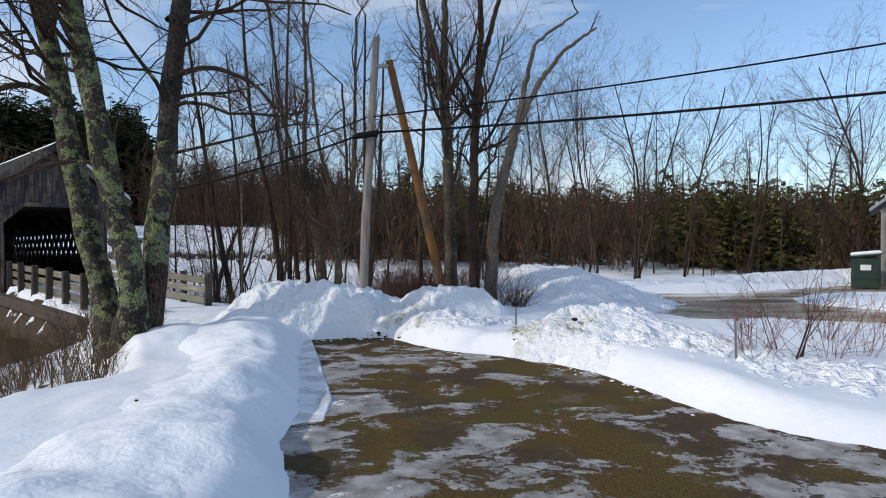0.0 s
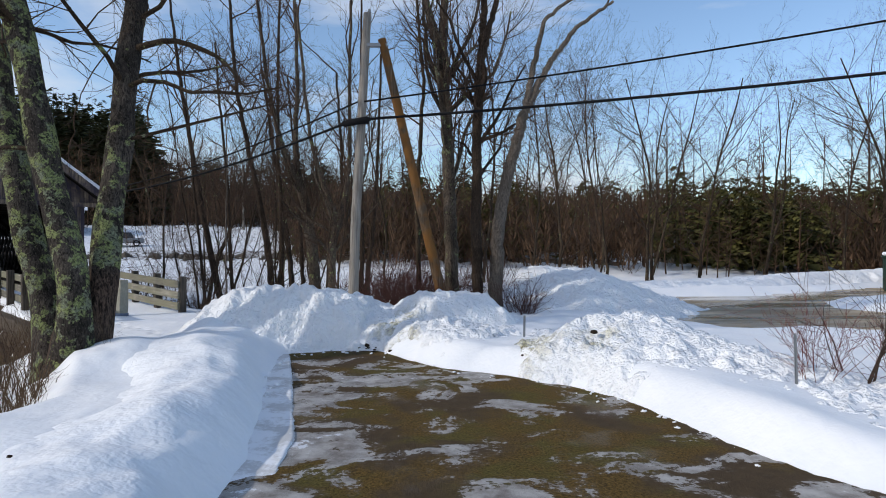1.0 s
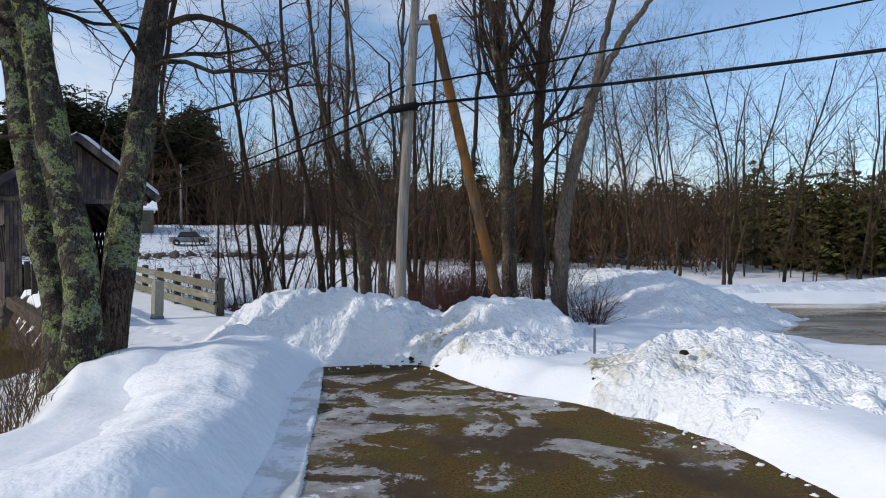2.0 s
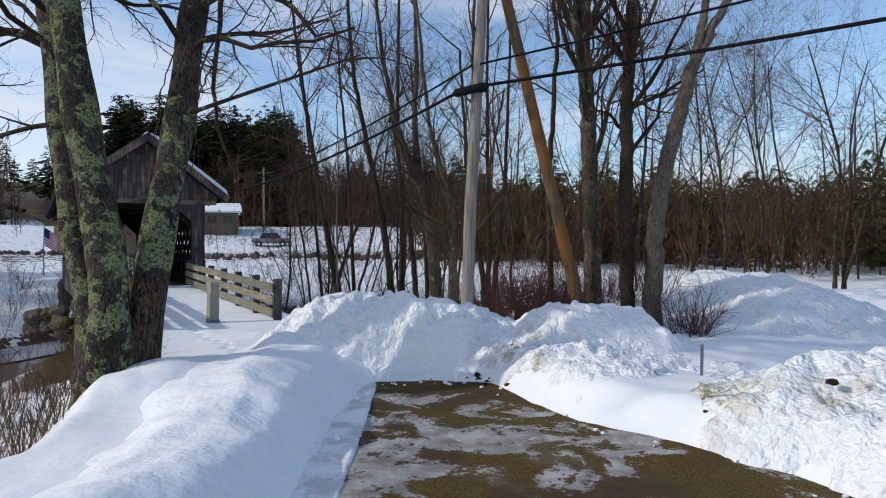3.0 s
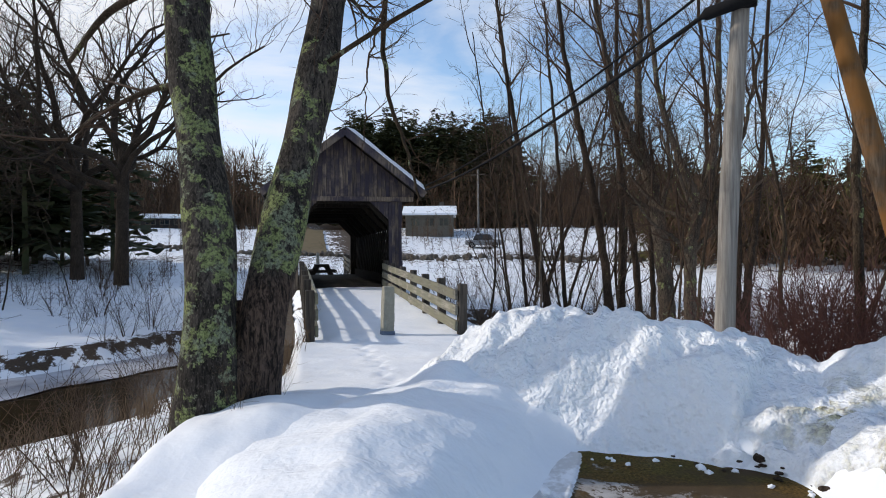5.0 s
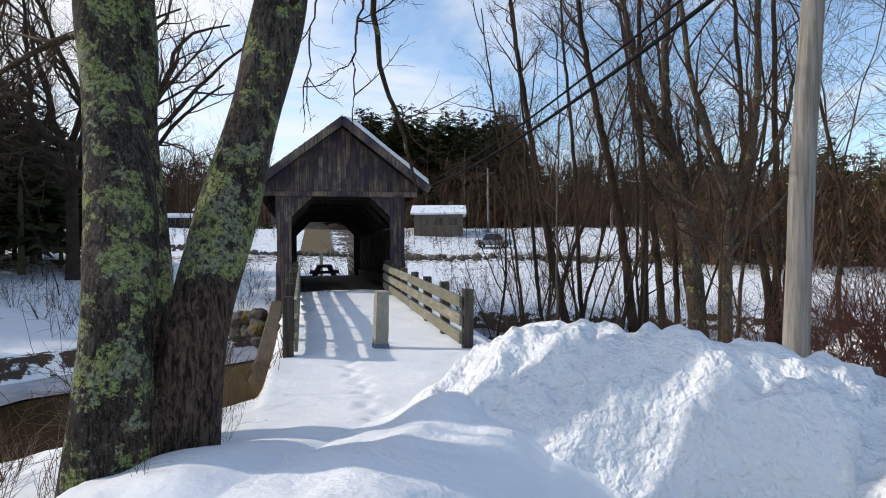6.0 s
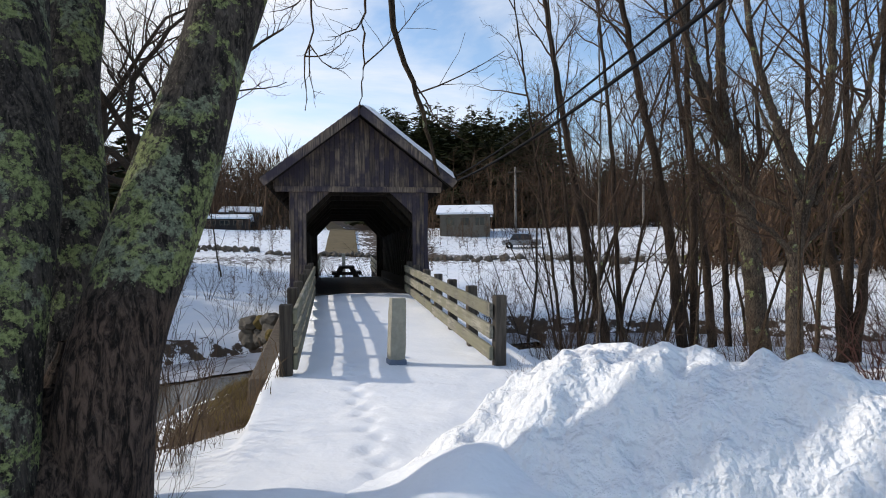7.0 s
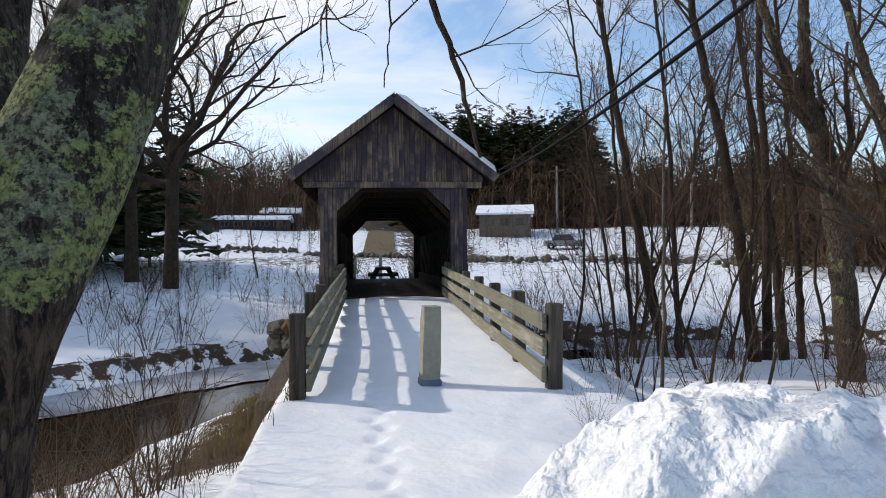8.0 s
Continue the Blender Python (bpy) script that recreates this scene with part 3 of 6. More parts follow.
def bank(name, crest, back, label, lumps=0.09, dirt=(), grain=1.0, power=1.0, step=0.055, plane=False):
    """A ploughed bank: crest rows are x, y, height and the width to its right; back is the width to its left."""
    c = np.asarray(crest, float)
    pad = max(c[:, 3].max(), back) + 0.3
    xs = np.arange(c[:, 0].min() - pad, c[:, 0].max() + pad, step)
    ys = np.arange(c[:, 1].min() - pad, c[:, 1].max() + pad, step)

    def shape(x, y):
        sway = 0.08 if plane else 0.2
        wx, wy = x + sway * fbm(x * 1.3, y * 1.3, 3), y + sway * fbm(x * 1.3 + 40, y * 1.3, 3)
        d, side, v = along(crest, wx, wy)
        w = np.where(side < 0, v[..., 1], back) * (1 + (0.06 if plane else 0.22) * fbm(x * 2.3 + 11, y * 2.3, 4))
        k = np.clip(1 - d / w, 0, 1)
        front = k ** 0.85 if plane else (k * k * (3 - 2 * k)) ** power
        k = np.where(side < 0, front, (k * k * (3 - 2 * k)) ** 0.6)
        g, _ = ground(x, y)
        z = g - 0.12 + (v[..., 0] - g + 0.12) * k
        rx, ry = 0.8 * x + 0.6 * y, 0.8 * y - 0.6 * x
        lump = 0.15 * fbm(x * 2.6 + 5, y * 2.6, 2) + 0.30 * vnoise(rx * 5.0, ry * 5.0) + 0.55 * vnoise(x * 8 + 9, y * 8) + 0.40 * vnoise(rx * 13 + 3, ry * 13) + 0.12 * vnoise(x * 21, y * 21)
        z = z + np.minimum(k * 2, 1) * lumps * ((1.0 if plane else 0.6) * fbm(x * 1.5, y * 1.5, 3) + grain * lump)
        dd = np.zeros_like(x)
        for dx, dy, r, s in dirt:
            dd = np.maximum(dd, s * np.exp(-(((x - dx) ** 2 + (y - dy) ** 2) / r**2)))
        return z, {"bare": np.zeros_like(x), "dirt": dd, "clump": np.full_like(x, min(1.0, grain))}

    return tagged(sheet(name, xs, ys, shape, SNOW, lambda X, Y, Z: Z > ground(X, Y)[0] - 0.06), label, "snow bank", "ploughed snow banks")


left_bank = bank("snow_bank", [(-2.9, -3.0, 0.45, 1.5), (-2.7, 2.0, 0.48, 1.35), (-2.55, 4.5, 0.52, 1.15), (-2.6, 5.6, 0.50, 0.95), (-2.55, 6.8, 0.48, 0.85), (-2.65, 7.9, 0.50, 0.72), (-2.75, 8.45, 0.52, 0.70), (-3.08, 9.2, 0.53, 0.85), (-3.5, 9.95, 0.54, 1.10), (-3.72, 10.5, 0.55, 1.22), (-3.84, 11.2, 0.55, 1.22), (-3.9, 11.8, 0.56, 1.1), (-4.0, 12.4, 0.56, 0.9)], 1.15, "smooth white snow bank beside the driveway", 0.13, grain=0.10, plane=True)
end_bank = bank("snow_bank", [(-4.5, 13.6, 0.46, 0.5), (-4.3, 13.4, 0.70, 1.0), (-3.95, 13.1, 0.95, 1.45), (-3.54, 12.85, 1.09, 1.2), (-2.9, 12.85, 1.10, 1.15), (-2.35, 12.95, 1.10, 1.2), (-1.9, 13.2, 0.96, 1.35), (-1.4, 13.5, 0.76, 1.6), (-0.95, 13.2, 0.60, 1.2)], 0.75, "lumpy ploughed snow bank at the end of the driveway", 0.105, [(-1.0, 12.1, 0.35, 0.9)], 1.7, 0.8, 0.035)
bank("snow_bank", [(-0.85, 12.7, 0.45, 0.6), (-0.5, 13.1, 0.86, 0.9), (-0.35, 13.25, 0.93, 1.0), (0.3, 13.3, 0.94, 1.0), (1.0, 13.5, 0.88, 0.95), (1.35, 13.65, 0.45, 0.7)], 1.0, "blocky snow heap with a yellow-stained flank", 0.09, [(-0.75, 12.5, 0.45, 1.0)], 1.5, 0.55, 0.04)
right_bank = bank("snow_bank", [(-0.85, 12.2, 0.20, 0.5), (-0.5, 12.25, 0.46, 0.9), (0.3, 12.1, 0.52, 1.75), (1.15, 12.1, 0.34, 2.2), (1.6, 11.6, 0.24, 1.9), (2.0, 11.1, 0.44, 1.8), (2.4, 10.7, 0.72, 1.85), (3.0, 10.5, 0.78, 2.0), (3.55, 9.6, 0.57, 2.0), (4.0, 8.5, 0.34, 1.7), (4.9, 7.6, 0.30, 2.0), (6.2, 6.7, 0.30, 2.1), (9.5, 4.9, 0.30, 2.1)], 1.6, "lumpy snow bank with yellowish dirty patches", 0.13, [(-0.65, 11.75, 0.3, 0.9), (1.25, 10.4, 0.5, 1.0), (2.25, 9.95, 0.35, 0.8)], 1.5, 0.85, 0.05)
bank("snow_bank", [(1.6, 16.9, 0.85, 2.6), (2.7, 17.3, 1.22, 2.6), (4.0, 17.5, 1.22, 2.6), (5.2, 18.0, 0.80, 2.6), (6.3, 18.8, 0.35, 2.2)], 2.4, "tall ploughed snow mound beside the parking lot", 0.14)
bank("snow_bank", [(7.0, 25.5, 0.30, 2.4), (12, 27.0, 0.32, 2.4), (19, 30.5, 0.42, 2.6), (28, 33, 0.55, 2.6)], 2.6, "long low snow bank behind the parking lot", 0.12, grain=0.5)


def snow_lumps(owner, line, count, seed, spread, lift=0.0):
    """Lumps that rolled off a ploughed bank, scattered along its foot."""
    rng = random.Random(seed)
    shapes = []
    for k in range(4):
        bm = bmesh.new()
        bmesh.ops.create_icosphere(bm, subdivisions=2, radius=1.0)
        for v in bm.verts:
            n = noise.fractal(Vector(v.co) * 1.3 + Vector((7 * k, seed, 3)), 1.0, 2.0, 3)
            v.co = Vector((v.co.x, v.co.y * 0.85, v.co.z * 0.5)) * (1 + 0.7 * n)
        me = bpy.data.meshes.new("snow_lump")
        bm.to_mesh(me)
        bm.free()
        me.polygons.foreach_set("use_smooth", [True] * len(me.polygons))
        shapes.append(me)
    pts = np.asarray(line, float)
    for k in range(count):
        f = rng.uniform(0, len(pts) - 1.001)
        i = int(f)
        p = pts[i] + (pts[i + 1] - pts[i]) * (f - i)
        x, y = p[0] + rng.gauss(0, spread), p[1] + rng.gauss(0, spread)
        ob = obj("snow_lump", rng.choice(shapes), SNOW, owner)
        r = rng.uniform(0.012, 0.030) * (1.7 if rng.random() < 0.15 else 1.0)
        ob.matrix_basis = pose(x, y, lift + 0.2 * r, rng.uniform(-20, 20), rng.uniform(-20, 20), rng.uniform(0, 360)) @ Matrix.Diagonal((r, r, r, 1))


snow_lumps(end_bank, [(-2.5, 11.75), (-1.76, 11.9), (-1.1, 11.95), (-0.8, 11.6)], 18, 5, 0.09)
snow_lumps(right_bank, [(-0.5, 11.0), (0.0, 10.45), (0.9, 9.95), (1.65, 9.35), (2.15, 8.65), (2.4, 7.8), (2.65, 6.95), (3.0, 6.1)], 34, 6, 0.14)
snow_lumps(left_bank, [(-2.1, 8.6), (-2.35, 9.6), (-2.55, 10.8)], 12, 7, 0.08, 0.05)

# ---- the covered bridge ----
DECK = 0.60
HALF, OPEN, TOP = 1.70, 1.31, 3.20
EAVE_Z, PEAK_Z, EAVE_U, OVER = 3.36, 5.15, 2.31, 0.55


def covered_bridge():
    t = thing("covered_bridge", BRIDGE @ pose(0, 0, 0, -0.8, 0, 0), "small covered wooden bridge with weathered grey boards and snowy roof", "covered bridge")
    rng = random.Random(3)
    slope = (PEAK_Z - EAVE_Z) / EAVE_U
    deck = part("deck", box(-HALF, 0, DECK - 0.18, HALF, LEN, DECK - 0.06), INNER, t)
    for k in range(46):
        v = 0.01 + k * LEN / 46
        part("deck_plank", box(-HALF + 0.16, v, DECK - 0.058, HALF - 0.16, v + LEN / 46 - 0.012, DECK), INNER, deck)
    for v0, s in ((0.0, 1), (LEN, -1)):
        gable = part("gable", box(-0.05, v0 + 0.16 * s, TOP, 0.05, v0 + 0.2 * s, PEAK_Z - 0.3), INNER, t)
        n = 34
        w = 2 * (EAVE_U - 0.22) / n
        for k in range(n):
            u0 = -EAVE_U + 0.22 + k * w
            um = u0 + w / 2
            top = PEAK_Z - 0.16 - abs(um) * slope
            low = TOP - rng.uniform(0.0, 0.05)
            if top - low < 0.05:
                continue
            d = rng.uniform(0, 0.012)
            f0, f1 = sorted((v0 - (0.03 + d) * s, v0 - d * s))
            bm = box(u0 + 0.004, f0, low, u0 + w - 0.004, f1, top)
            for vv in bm.verts:
                if vv.co.z > low + 0.01:
                    vv.co.z = PEAK_Z - 0.16 - abs(vv.co.x) * slope
            part("board", bm, BOARD, gable)
        f0, f1 = sorted((v0 - 0.10 * s, v0 - 0.045 * s))
        part("trim_board", box(-HALF - 0.35, f0, TOP - 0.09, HALF + 0.35, f1, TOP + 0.05, 0.008), BOARD, gable)
        for sd in (-1, 1):
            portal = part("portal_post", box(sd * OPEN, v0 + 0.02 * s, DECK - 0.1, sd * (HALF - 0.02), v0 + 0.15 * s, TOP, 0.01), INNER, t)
            nb = 4
            bw = (HALF - OPEN) / nb
            for k in range(nb):
                a, b = sd * (OPEN + k * bw + 0.004), sd * (OPEN + (k + 1) * bw - 0.004)
                d = rng.uniform(0, 0.012)
                f0, f1 = sorted((v0 - (0.025 + d) * s, v0 + 0.01 * s))
                part("board", box(min(a, b), f0, DECK - 0.25 - rng.uniform(0, 0.1), max(a, b), f1, TOP - 0.02), BOARD, portal)
            # the cut corner of the opening
            nc = 5
            cw = 0.66 / nc
            for k in range(nc):
                a, b = sd * (OPEN - k * cw - 0.003), sd * (OPEN - (k + 1) * cw + 0.003)
                f0, f1 = sorted((v0 - 0.03 * s, v0 + 0.01 * s))
                bm = box(min(a, b), f0, 2.6, max(a, b), f1, TOP - 0.02)
                for vv in bm.verts:
                    if vv.co.z < 2.7:
                        vv.co.z = TOP - 0.62 + 0.95 * (OPEN - abs(vv.co.x))
                part("board", bm, BOARD, portal)
    # side trusses: lattice of crossing planks between chords
    for sd in (-1, 1):
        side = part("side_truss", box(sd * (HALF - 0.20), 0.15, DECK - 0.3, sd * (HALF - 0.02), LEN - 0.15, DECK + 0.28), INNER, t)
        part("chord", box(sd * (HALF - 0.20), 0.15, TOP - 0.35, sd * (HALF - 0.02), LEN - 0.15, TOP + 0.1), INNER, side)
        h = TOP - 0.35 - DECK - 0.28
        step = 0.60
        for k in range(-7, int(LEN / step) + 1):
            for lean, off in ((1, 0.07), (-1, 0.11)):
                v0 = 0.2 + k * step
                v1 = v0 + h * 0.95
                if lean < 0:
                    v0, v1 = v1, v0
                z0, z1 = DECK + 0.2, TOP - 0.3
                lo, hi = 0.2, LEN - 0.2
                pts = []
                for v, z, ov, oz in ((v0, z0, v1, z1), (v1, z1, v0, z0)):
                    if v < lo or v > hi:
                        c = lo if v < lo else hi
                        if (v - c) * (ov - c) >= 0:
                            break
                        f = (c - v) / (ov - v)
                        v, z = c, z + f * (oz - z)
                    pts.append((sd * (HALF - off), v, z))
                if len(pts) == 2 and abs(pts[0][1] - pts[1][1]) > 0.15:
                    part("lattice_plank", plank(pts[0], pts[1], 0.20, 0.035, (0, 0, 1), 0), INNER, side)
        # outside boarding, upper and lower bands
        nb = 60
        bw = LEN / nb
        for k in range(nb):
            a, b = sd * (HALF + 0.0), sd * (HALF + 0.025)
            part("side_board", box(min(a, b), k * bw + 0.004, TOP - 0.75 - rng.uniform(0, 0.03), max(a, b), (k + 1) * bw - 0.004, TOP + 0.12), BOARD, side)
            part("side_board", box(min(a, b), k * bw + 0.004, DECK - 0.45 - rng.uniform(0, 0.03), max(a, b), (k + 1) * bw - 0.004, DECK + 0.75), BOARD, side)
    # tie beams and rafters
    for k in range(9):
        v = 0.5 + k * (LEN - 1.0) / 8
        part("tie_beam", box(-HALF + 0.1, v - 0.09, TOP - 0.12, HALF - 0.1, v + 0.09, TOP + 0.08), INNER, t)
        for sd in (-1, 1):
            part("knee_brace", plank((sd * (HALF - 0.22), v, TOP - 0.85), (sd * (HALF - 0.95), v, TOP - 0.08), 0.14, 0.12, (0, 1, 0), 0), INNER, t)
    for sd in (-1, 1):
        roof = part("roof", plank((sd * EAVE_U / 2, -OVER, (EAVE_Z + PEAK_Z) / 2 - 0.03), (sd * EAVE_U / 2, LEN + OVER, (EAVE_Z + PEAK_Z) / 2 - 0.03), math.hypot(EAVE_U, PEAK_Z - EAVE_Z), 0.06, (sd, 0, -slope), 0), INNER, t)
        nrm = Vector((slope * sd, 0, 1)).normalized()
        rows = 17
        for r in range(rows):
            f0, f1 = r / rows, (r + 1.15) / rows
            a = Vector((sd * EAVE_U * (1.01 - f0 * 1.01), 0, EAVE_Z + (PEAK_Z - EAVE_Z) * f0))
            b = Vector((sd * EAVE_U * (1.01 - min(f1, 1.0) * 1.01), 0, EAVE_Z + (PEAK_Z - EAVE_Z) * min(f1, 1.0)))
            n2 = nrm * 0.03
            c = [a + n2 * 1.2, b + n2 * 0.6, b + n2 * 0.2, a + n2 * 0.4]
            V = [tuple(p + Vector((0, v, 0))) for v in (-OVER - 0.03, LEN + OVER + 0.03) for p in c]
            raw("shingle_course", V, [(0, 1, 5, 4), (1, 2, 6, 5), (2, 3, 7, 6), (3, 0, 4, 7), (0, 3, 2, 1), (4, 5, 6, 7)], SHINGLE, roof)
        for v0 in (-OVER, LEN + OVER):
            part("barge_board", plank((sd * EAVE_U, v0 - 0.02, EAVE_Z - 0.09), (0, v0 - 0.02, PEAK_Z - 0.09), 0.2, 0.04, (0, 0, 1), 0.004), BOARD, roof)
        # soffit and eave rafters
        for k in range(20):
            v = -OVER + 0.12 + k * (LEN + 2 * OVER - 0.24) / 19
            part("rafter", plank((sd * (EAVE_U - 0.05), v, EAVE_Z - 0.11), (sd * 0.05, v, PEAK_Z - 0.17), 0.12, 0.06, (0, 0, 1), 0), INNER, roof)
        # snow left on the roof
        if sd > 0:
            xs, ys = np.linspace(0.02, 1.0, 26), np.concatenate([[-OVER - 0.055, -OVER - 0.05, -OVER - 0.04], np.linspace(-OVER - 0.02, LEN + OVER, 120)])
            X, Y = np.meshgrid(xs, ys)
            k = sm(0.0, 0.06, X) * sm(1.0, 0.93, X) * sm(-OVER - 0.055, -OVER - 0.04, Y)
            thick = k * (0.10 + 0.03 * fbm(X * 4, Y * 1.2, 3)) - 0.01
            uu = EAVE_U * 1.0 * (1 - X * 0.99)
            zz = EAVE_Z + (PEAK_Z - EAVE_Z) * X
            V = np.stack([uu + nrm.x * (0.04 + thick), Y, zz + nrm.z * (0.04 + thick)], -1).reshape(-1, 3)
            i = np.arange(len(ys) - 1)[:, None] * 26 + np.arange(25)[None]
            raw("roof_snow", V, np.stack([i, i + 26, i + 27, i + 1], -1).reshape(-1, 4), SNOW, roof, "thin white snow layer", smooth=True)
        else:
            part("roof_snow", plank((-EAVE_U * 0.02, -OVER, PEAK_Z + 0.01), (-EAVE_U * 0.02, LEN + OVER, PEAK_Z + 0.01), 0.16, 0.03, (-1, 0, -slope), 0.01), SNOW, roof, "thin white snow layer")
    return t


covered_bridge()
for v0, v1 in ((-0.6, 1.6), (LEN - 1.4, LEN + 0.8)):
    rng = random.Random(int(v1 * 10))
    ab = thing("stone_abutment", BRIDGE @ pose(0, (v0 + v1) / 2, 0), "dry-laid field stone abutment under the bridge", "abutment", kind="structure")
    part("core", box(-HALF - 0.1, v0 - (v0 + v1) / 2, -2.4, HALF + 0.1, v1 - (v0 + v1) / 2, DECK - 0.32), STONE, ab)
    for sd in (-1, 1):
        for r in range(6):
            v = (v0 - v1) / 2
            while v < (v1 - v0) / 2:
                w = rng.uniform(0.3, 0.7)
                z = -2.2 + r * 0.4
                bm = box(sd * (HALF + 0.02), v, z, sd * (HALF + 0.14 + rng.uniform(0, 0.1)), v + w - 0.03, z + 0.37, 0.05)
                part("stone", bm, STONE, ab)
                v += w


# ---- approach: rails and bollard ----


def rail_fence(u, n, v0, v1, label, tilt=0.0):
    t = thing("rail_fence", BRIDGE @ pose(u, v0, 0.36), label, "fence", "bridge approach fences")
    L = v1 - v0
    rise = 0.24 / L
    inner = -0.03 if u > 0 else 0.03
    rng = random.Random(int(u * 100) + 50)
    for k in range(n):
        v = k * L / (n - 1)
        h = 0.78 + rng.uniform(-0.03, 0.03)
        bm = box(-0.07, v - 0.07, v * rise - 0.5, 0.07, v + 0.07, v * rise + h, 0.012)
        bmesh.ops.rotate(bm, cent=(0, v, 0), matrix=Matrix.Rotation(rng.uniform(-0.02, 0.02), 3, "Y"), verts=bm.verts)
        part("post", bm, POST, t)
    for z in (0.12, 0.37, 0.62):
        s = -1 if u > 0 else 1
        cuts = [0.0, L * 0.5, L] if n > 4 else [0.0, L]
        for a, b in zip(cuts[:-1], cuts[1:]):
            d = rng.uniform(-0.015, 0.015)
            part("rail", plank((s * 0.1, a - 0.04 if a == 0 else a + 0.01, z + a * rise), (s * 0.1, b - 0.01, z + b * rise + d), 0.165, 0.05, (0, 0, 1), 0.008), RAIL, t)
    return t


rail_fence(1.20, 7, -8.32, -0.15, "weathered grey plank fence along the bridge approach")
rail_fence(-1.22, 7, -8.36, -0.15, "weathered grey plank fence along the bridge approach")
rail_fence(1.5, 4, LEN + 0.2, LEN + 5.5, "dark plank fence beyond the bridge")
rail_fence(-1.4, 4, LEN + 0.2, LEN + 5.5, "dark plank fence beyond the bridge")


def bollard():
    t = thing("granite_post", BRIDGE @ pose(0.02, -7.97, 0.0, 0, 1.5, 8), "rough square granite post standing in the snow", "post")
    bm = bmesh.new()
    rng = random.Random(5)
    for k in range(9):
        z = -0.3 + 1.42 * k / 8
        w, d = 0.098, 0.09
        if k == 8:
            w, d = 0.085, 0.078
        for i in range(16):
            a = i * 2 * math.pi / 16
            c, s = math.cos(a), math.sin(a)
            q = 1 / max(abs(c), abs(s)) * (0.92 if abs(abs(c) - abs(s)) < 0.2 else 1.0)
            bm.verts.new((c * q * w + rng.uniform(-0.006, 0.006), s * q * d + rng.uniform(-0.006, 0.006), z))
    bm.verts.ensure_lookup_table()
    for k in range(8):
        for i in range(16):
            bm.faces.new([bm.verts[k * 16 + i], bm.verts[k * 16 + (i + 1) % 16], bm.verts[k * 16 + 16 + (i + 1) % 16], bm.verts[k * 16 + 16 + i]])
    bm.faces.new([bm.verts[8 * 16 + i] for i in range(16)])
    part("shaft", bm, GRANITE, t)
    part("painted_foot", box(-0.104, -0.096, -0.2, 0.104, 0.096, 0.40, 0.012), BLUE_PAINT, t, "faded blue painted foot")


bollard()

# ---- utility pole, brace and cables ----


def utility_pole():
    t = thing("utility_pole", pose(-1.9, 14.6, 0.0), "leaning grey wooden utility pole behind the snow bank", "utility pole")
    pts = np.array([(-0.03, 0.0, -1.2), (0.10, 0.05, 2.5), (0.22, 0.15, 4.6), (0.36, 0.22, 7.0)])
    zz = np.linspace(0, 3, 24)
    P = np.stack([np.interp(zz, range(4), pts[:, i]) for i in range(3)], -1)
    r = np.linspace(0.118, 0.088, 24) * (1 + 0.03 * np.sin(np.arange(24) * 1.9))
    tube_part("shaft", [(P, r)], POLE, t, sides=16)
    part("bracket", box(-0.02, 0.0, 4.52, 0.40, 0.10, 4.6, 0.01), CABLE, t, "black cable bracket")
    tube_part("splice_case", [(np.array([(-0.20, 0.04, 4.50), (-0.14, 0.02, 4.52), (0.36, -0.02, 4.60), (0.46, -0.03, 4.62)]), np.array([0.03, 0.075, 0.075, 0.03]))], CABLE, t, "black cable splice case", 10)
    tube_part("insulator", [(np.array([(0.40, 0.25, 6.9), (0.40, 0.25, 7.1)]), np.array([0.05, 0.03]))], STEEL, t)
    return t


utility_pole()
brace = thing("brace_pole", pose(0.0, 0.0, 0.0), "slanting brown wooden brace pole leaning on the utility pole", "pole")
bp = np.linspace(0, 1, 14)[:, None]
tube_part("shaft", [(np.array([[0.32, 15.25, -0.3]]) * (1 - bp) + np.array([[-1.22, 14.78, 6.42]]) * bp, np.linspace(0.125, 0.092, 14))], BRACE, brace, sides=14)
part("strap", box(-1.62, 14.72, 6.24, -1.1, 14.82, 6.32, 0.01), STEEL, brace, "steel strap")


def cable(name, a, b, sag, r, label):
    s = np.linspace(0, 1, 40)[:, None]
    P = np.array([a]) * (1 - s) + np.array([b]) * s
    P[:, 2] -= sag * 4 * (s * (1 - s))[:, 0]
    return tagged(tube_part(name, [(P, np.full(40, r))], CABLE, None, sides=5), label, "cable", "overhead cables")


cable("cable", (-1.45, 14.58, 4.62), (26.0, 4.0, 6.2), 0.5, 0.03, "thick black overhead cable from the utility pole")
cable("cable", (-1.6, 14.6, 5.0), (26.0, 5.0, 8.25), 0.5, 0.02, "black overhead cable from the utility pole")
cable("cable", (-2.1, 14.64, 4.5), (-12.6, 24.3, 3.75), 0.25, 0.03, "thick black overhead cable running to the bridge")
cable("cable", (-1.75, 14.64, 5.0), (-12.6, 24.3, 3.9), 0.25, 0.02, "black overhead cable running to the bridge")

# ---- trees ----


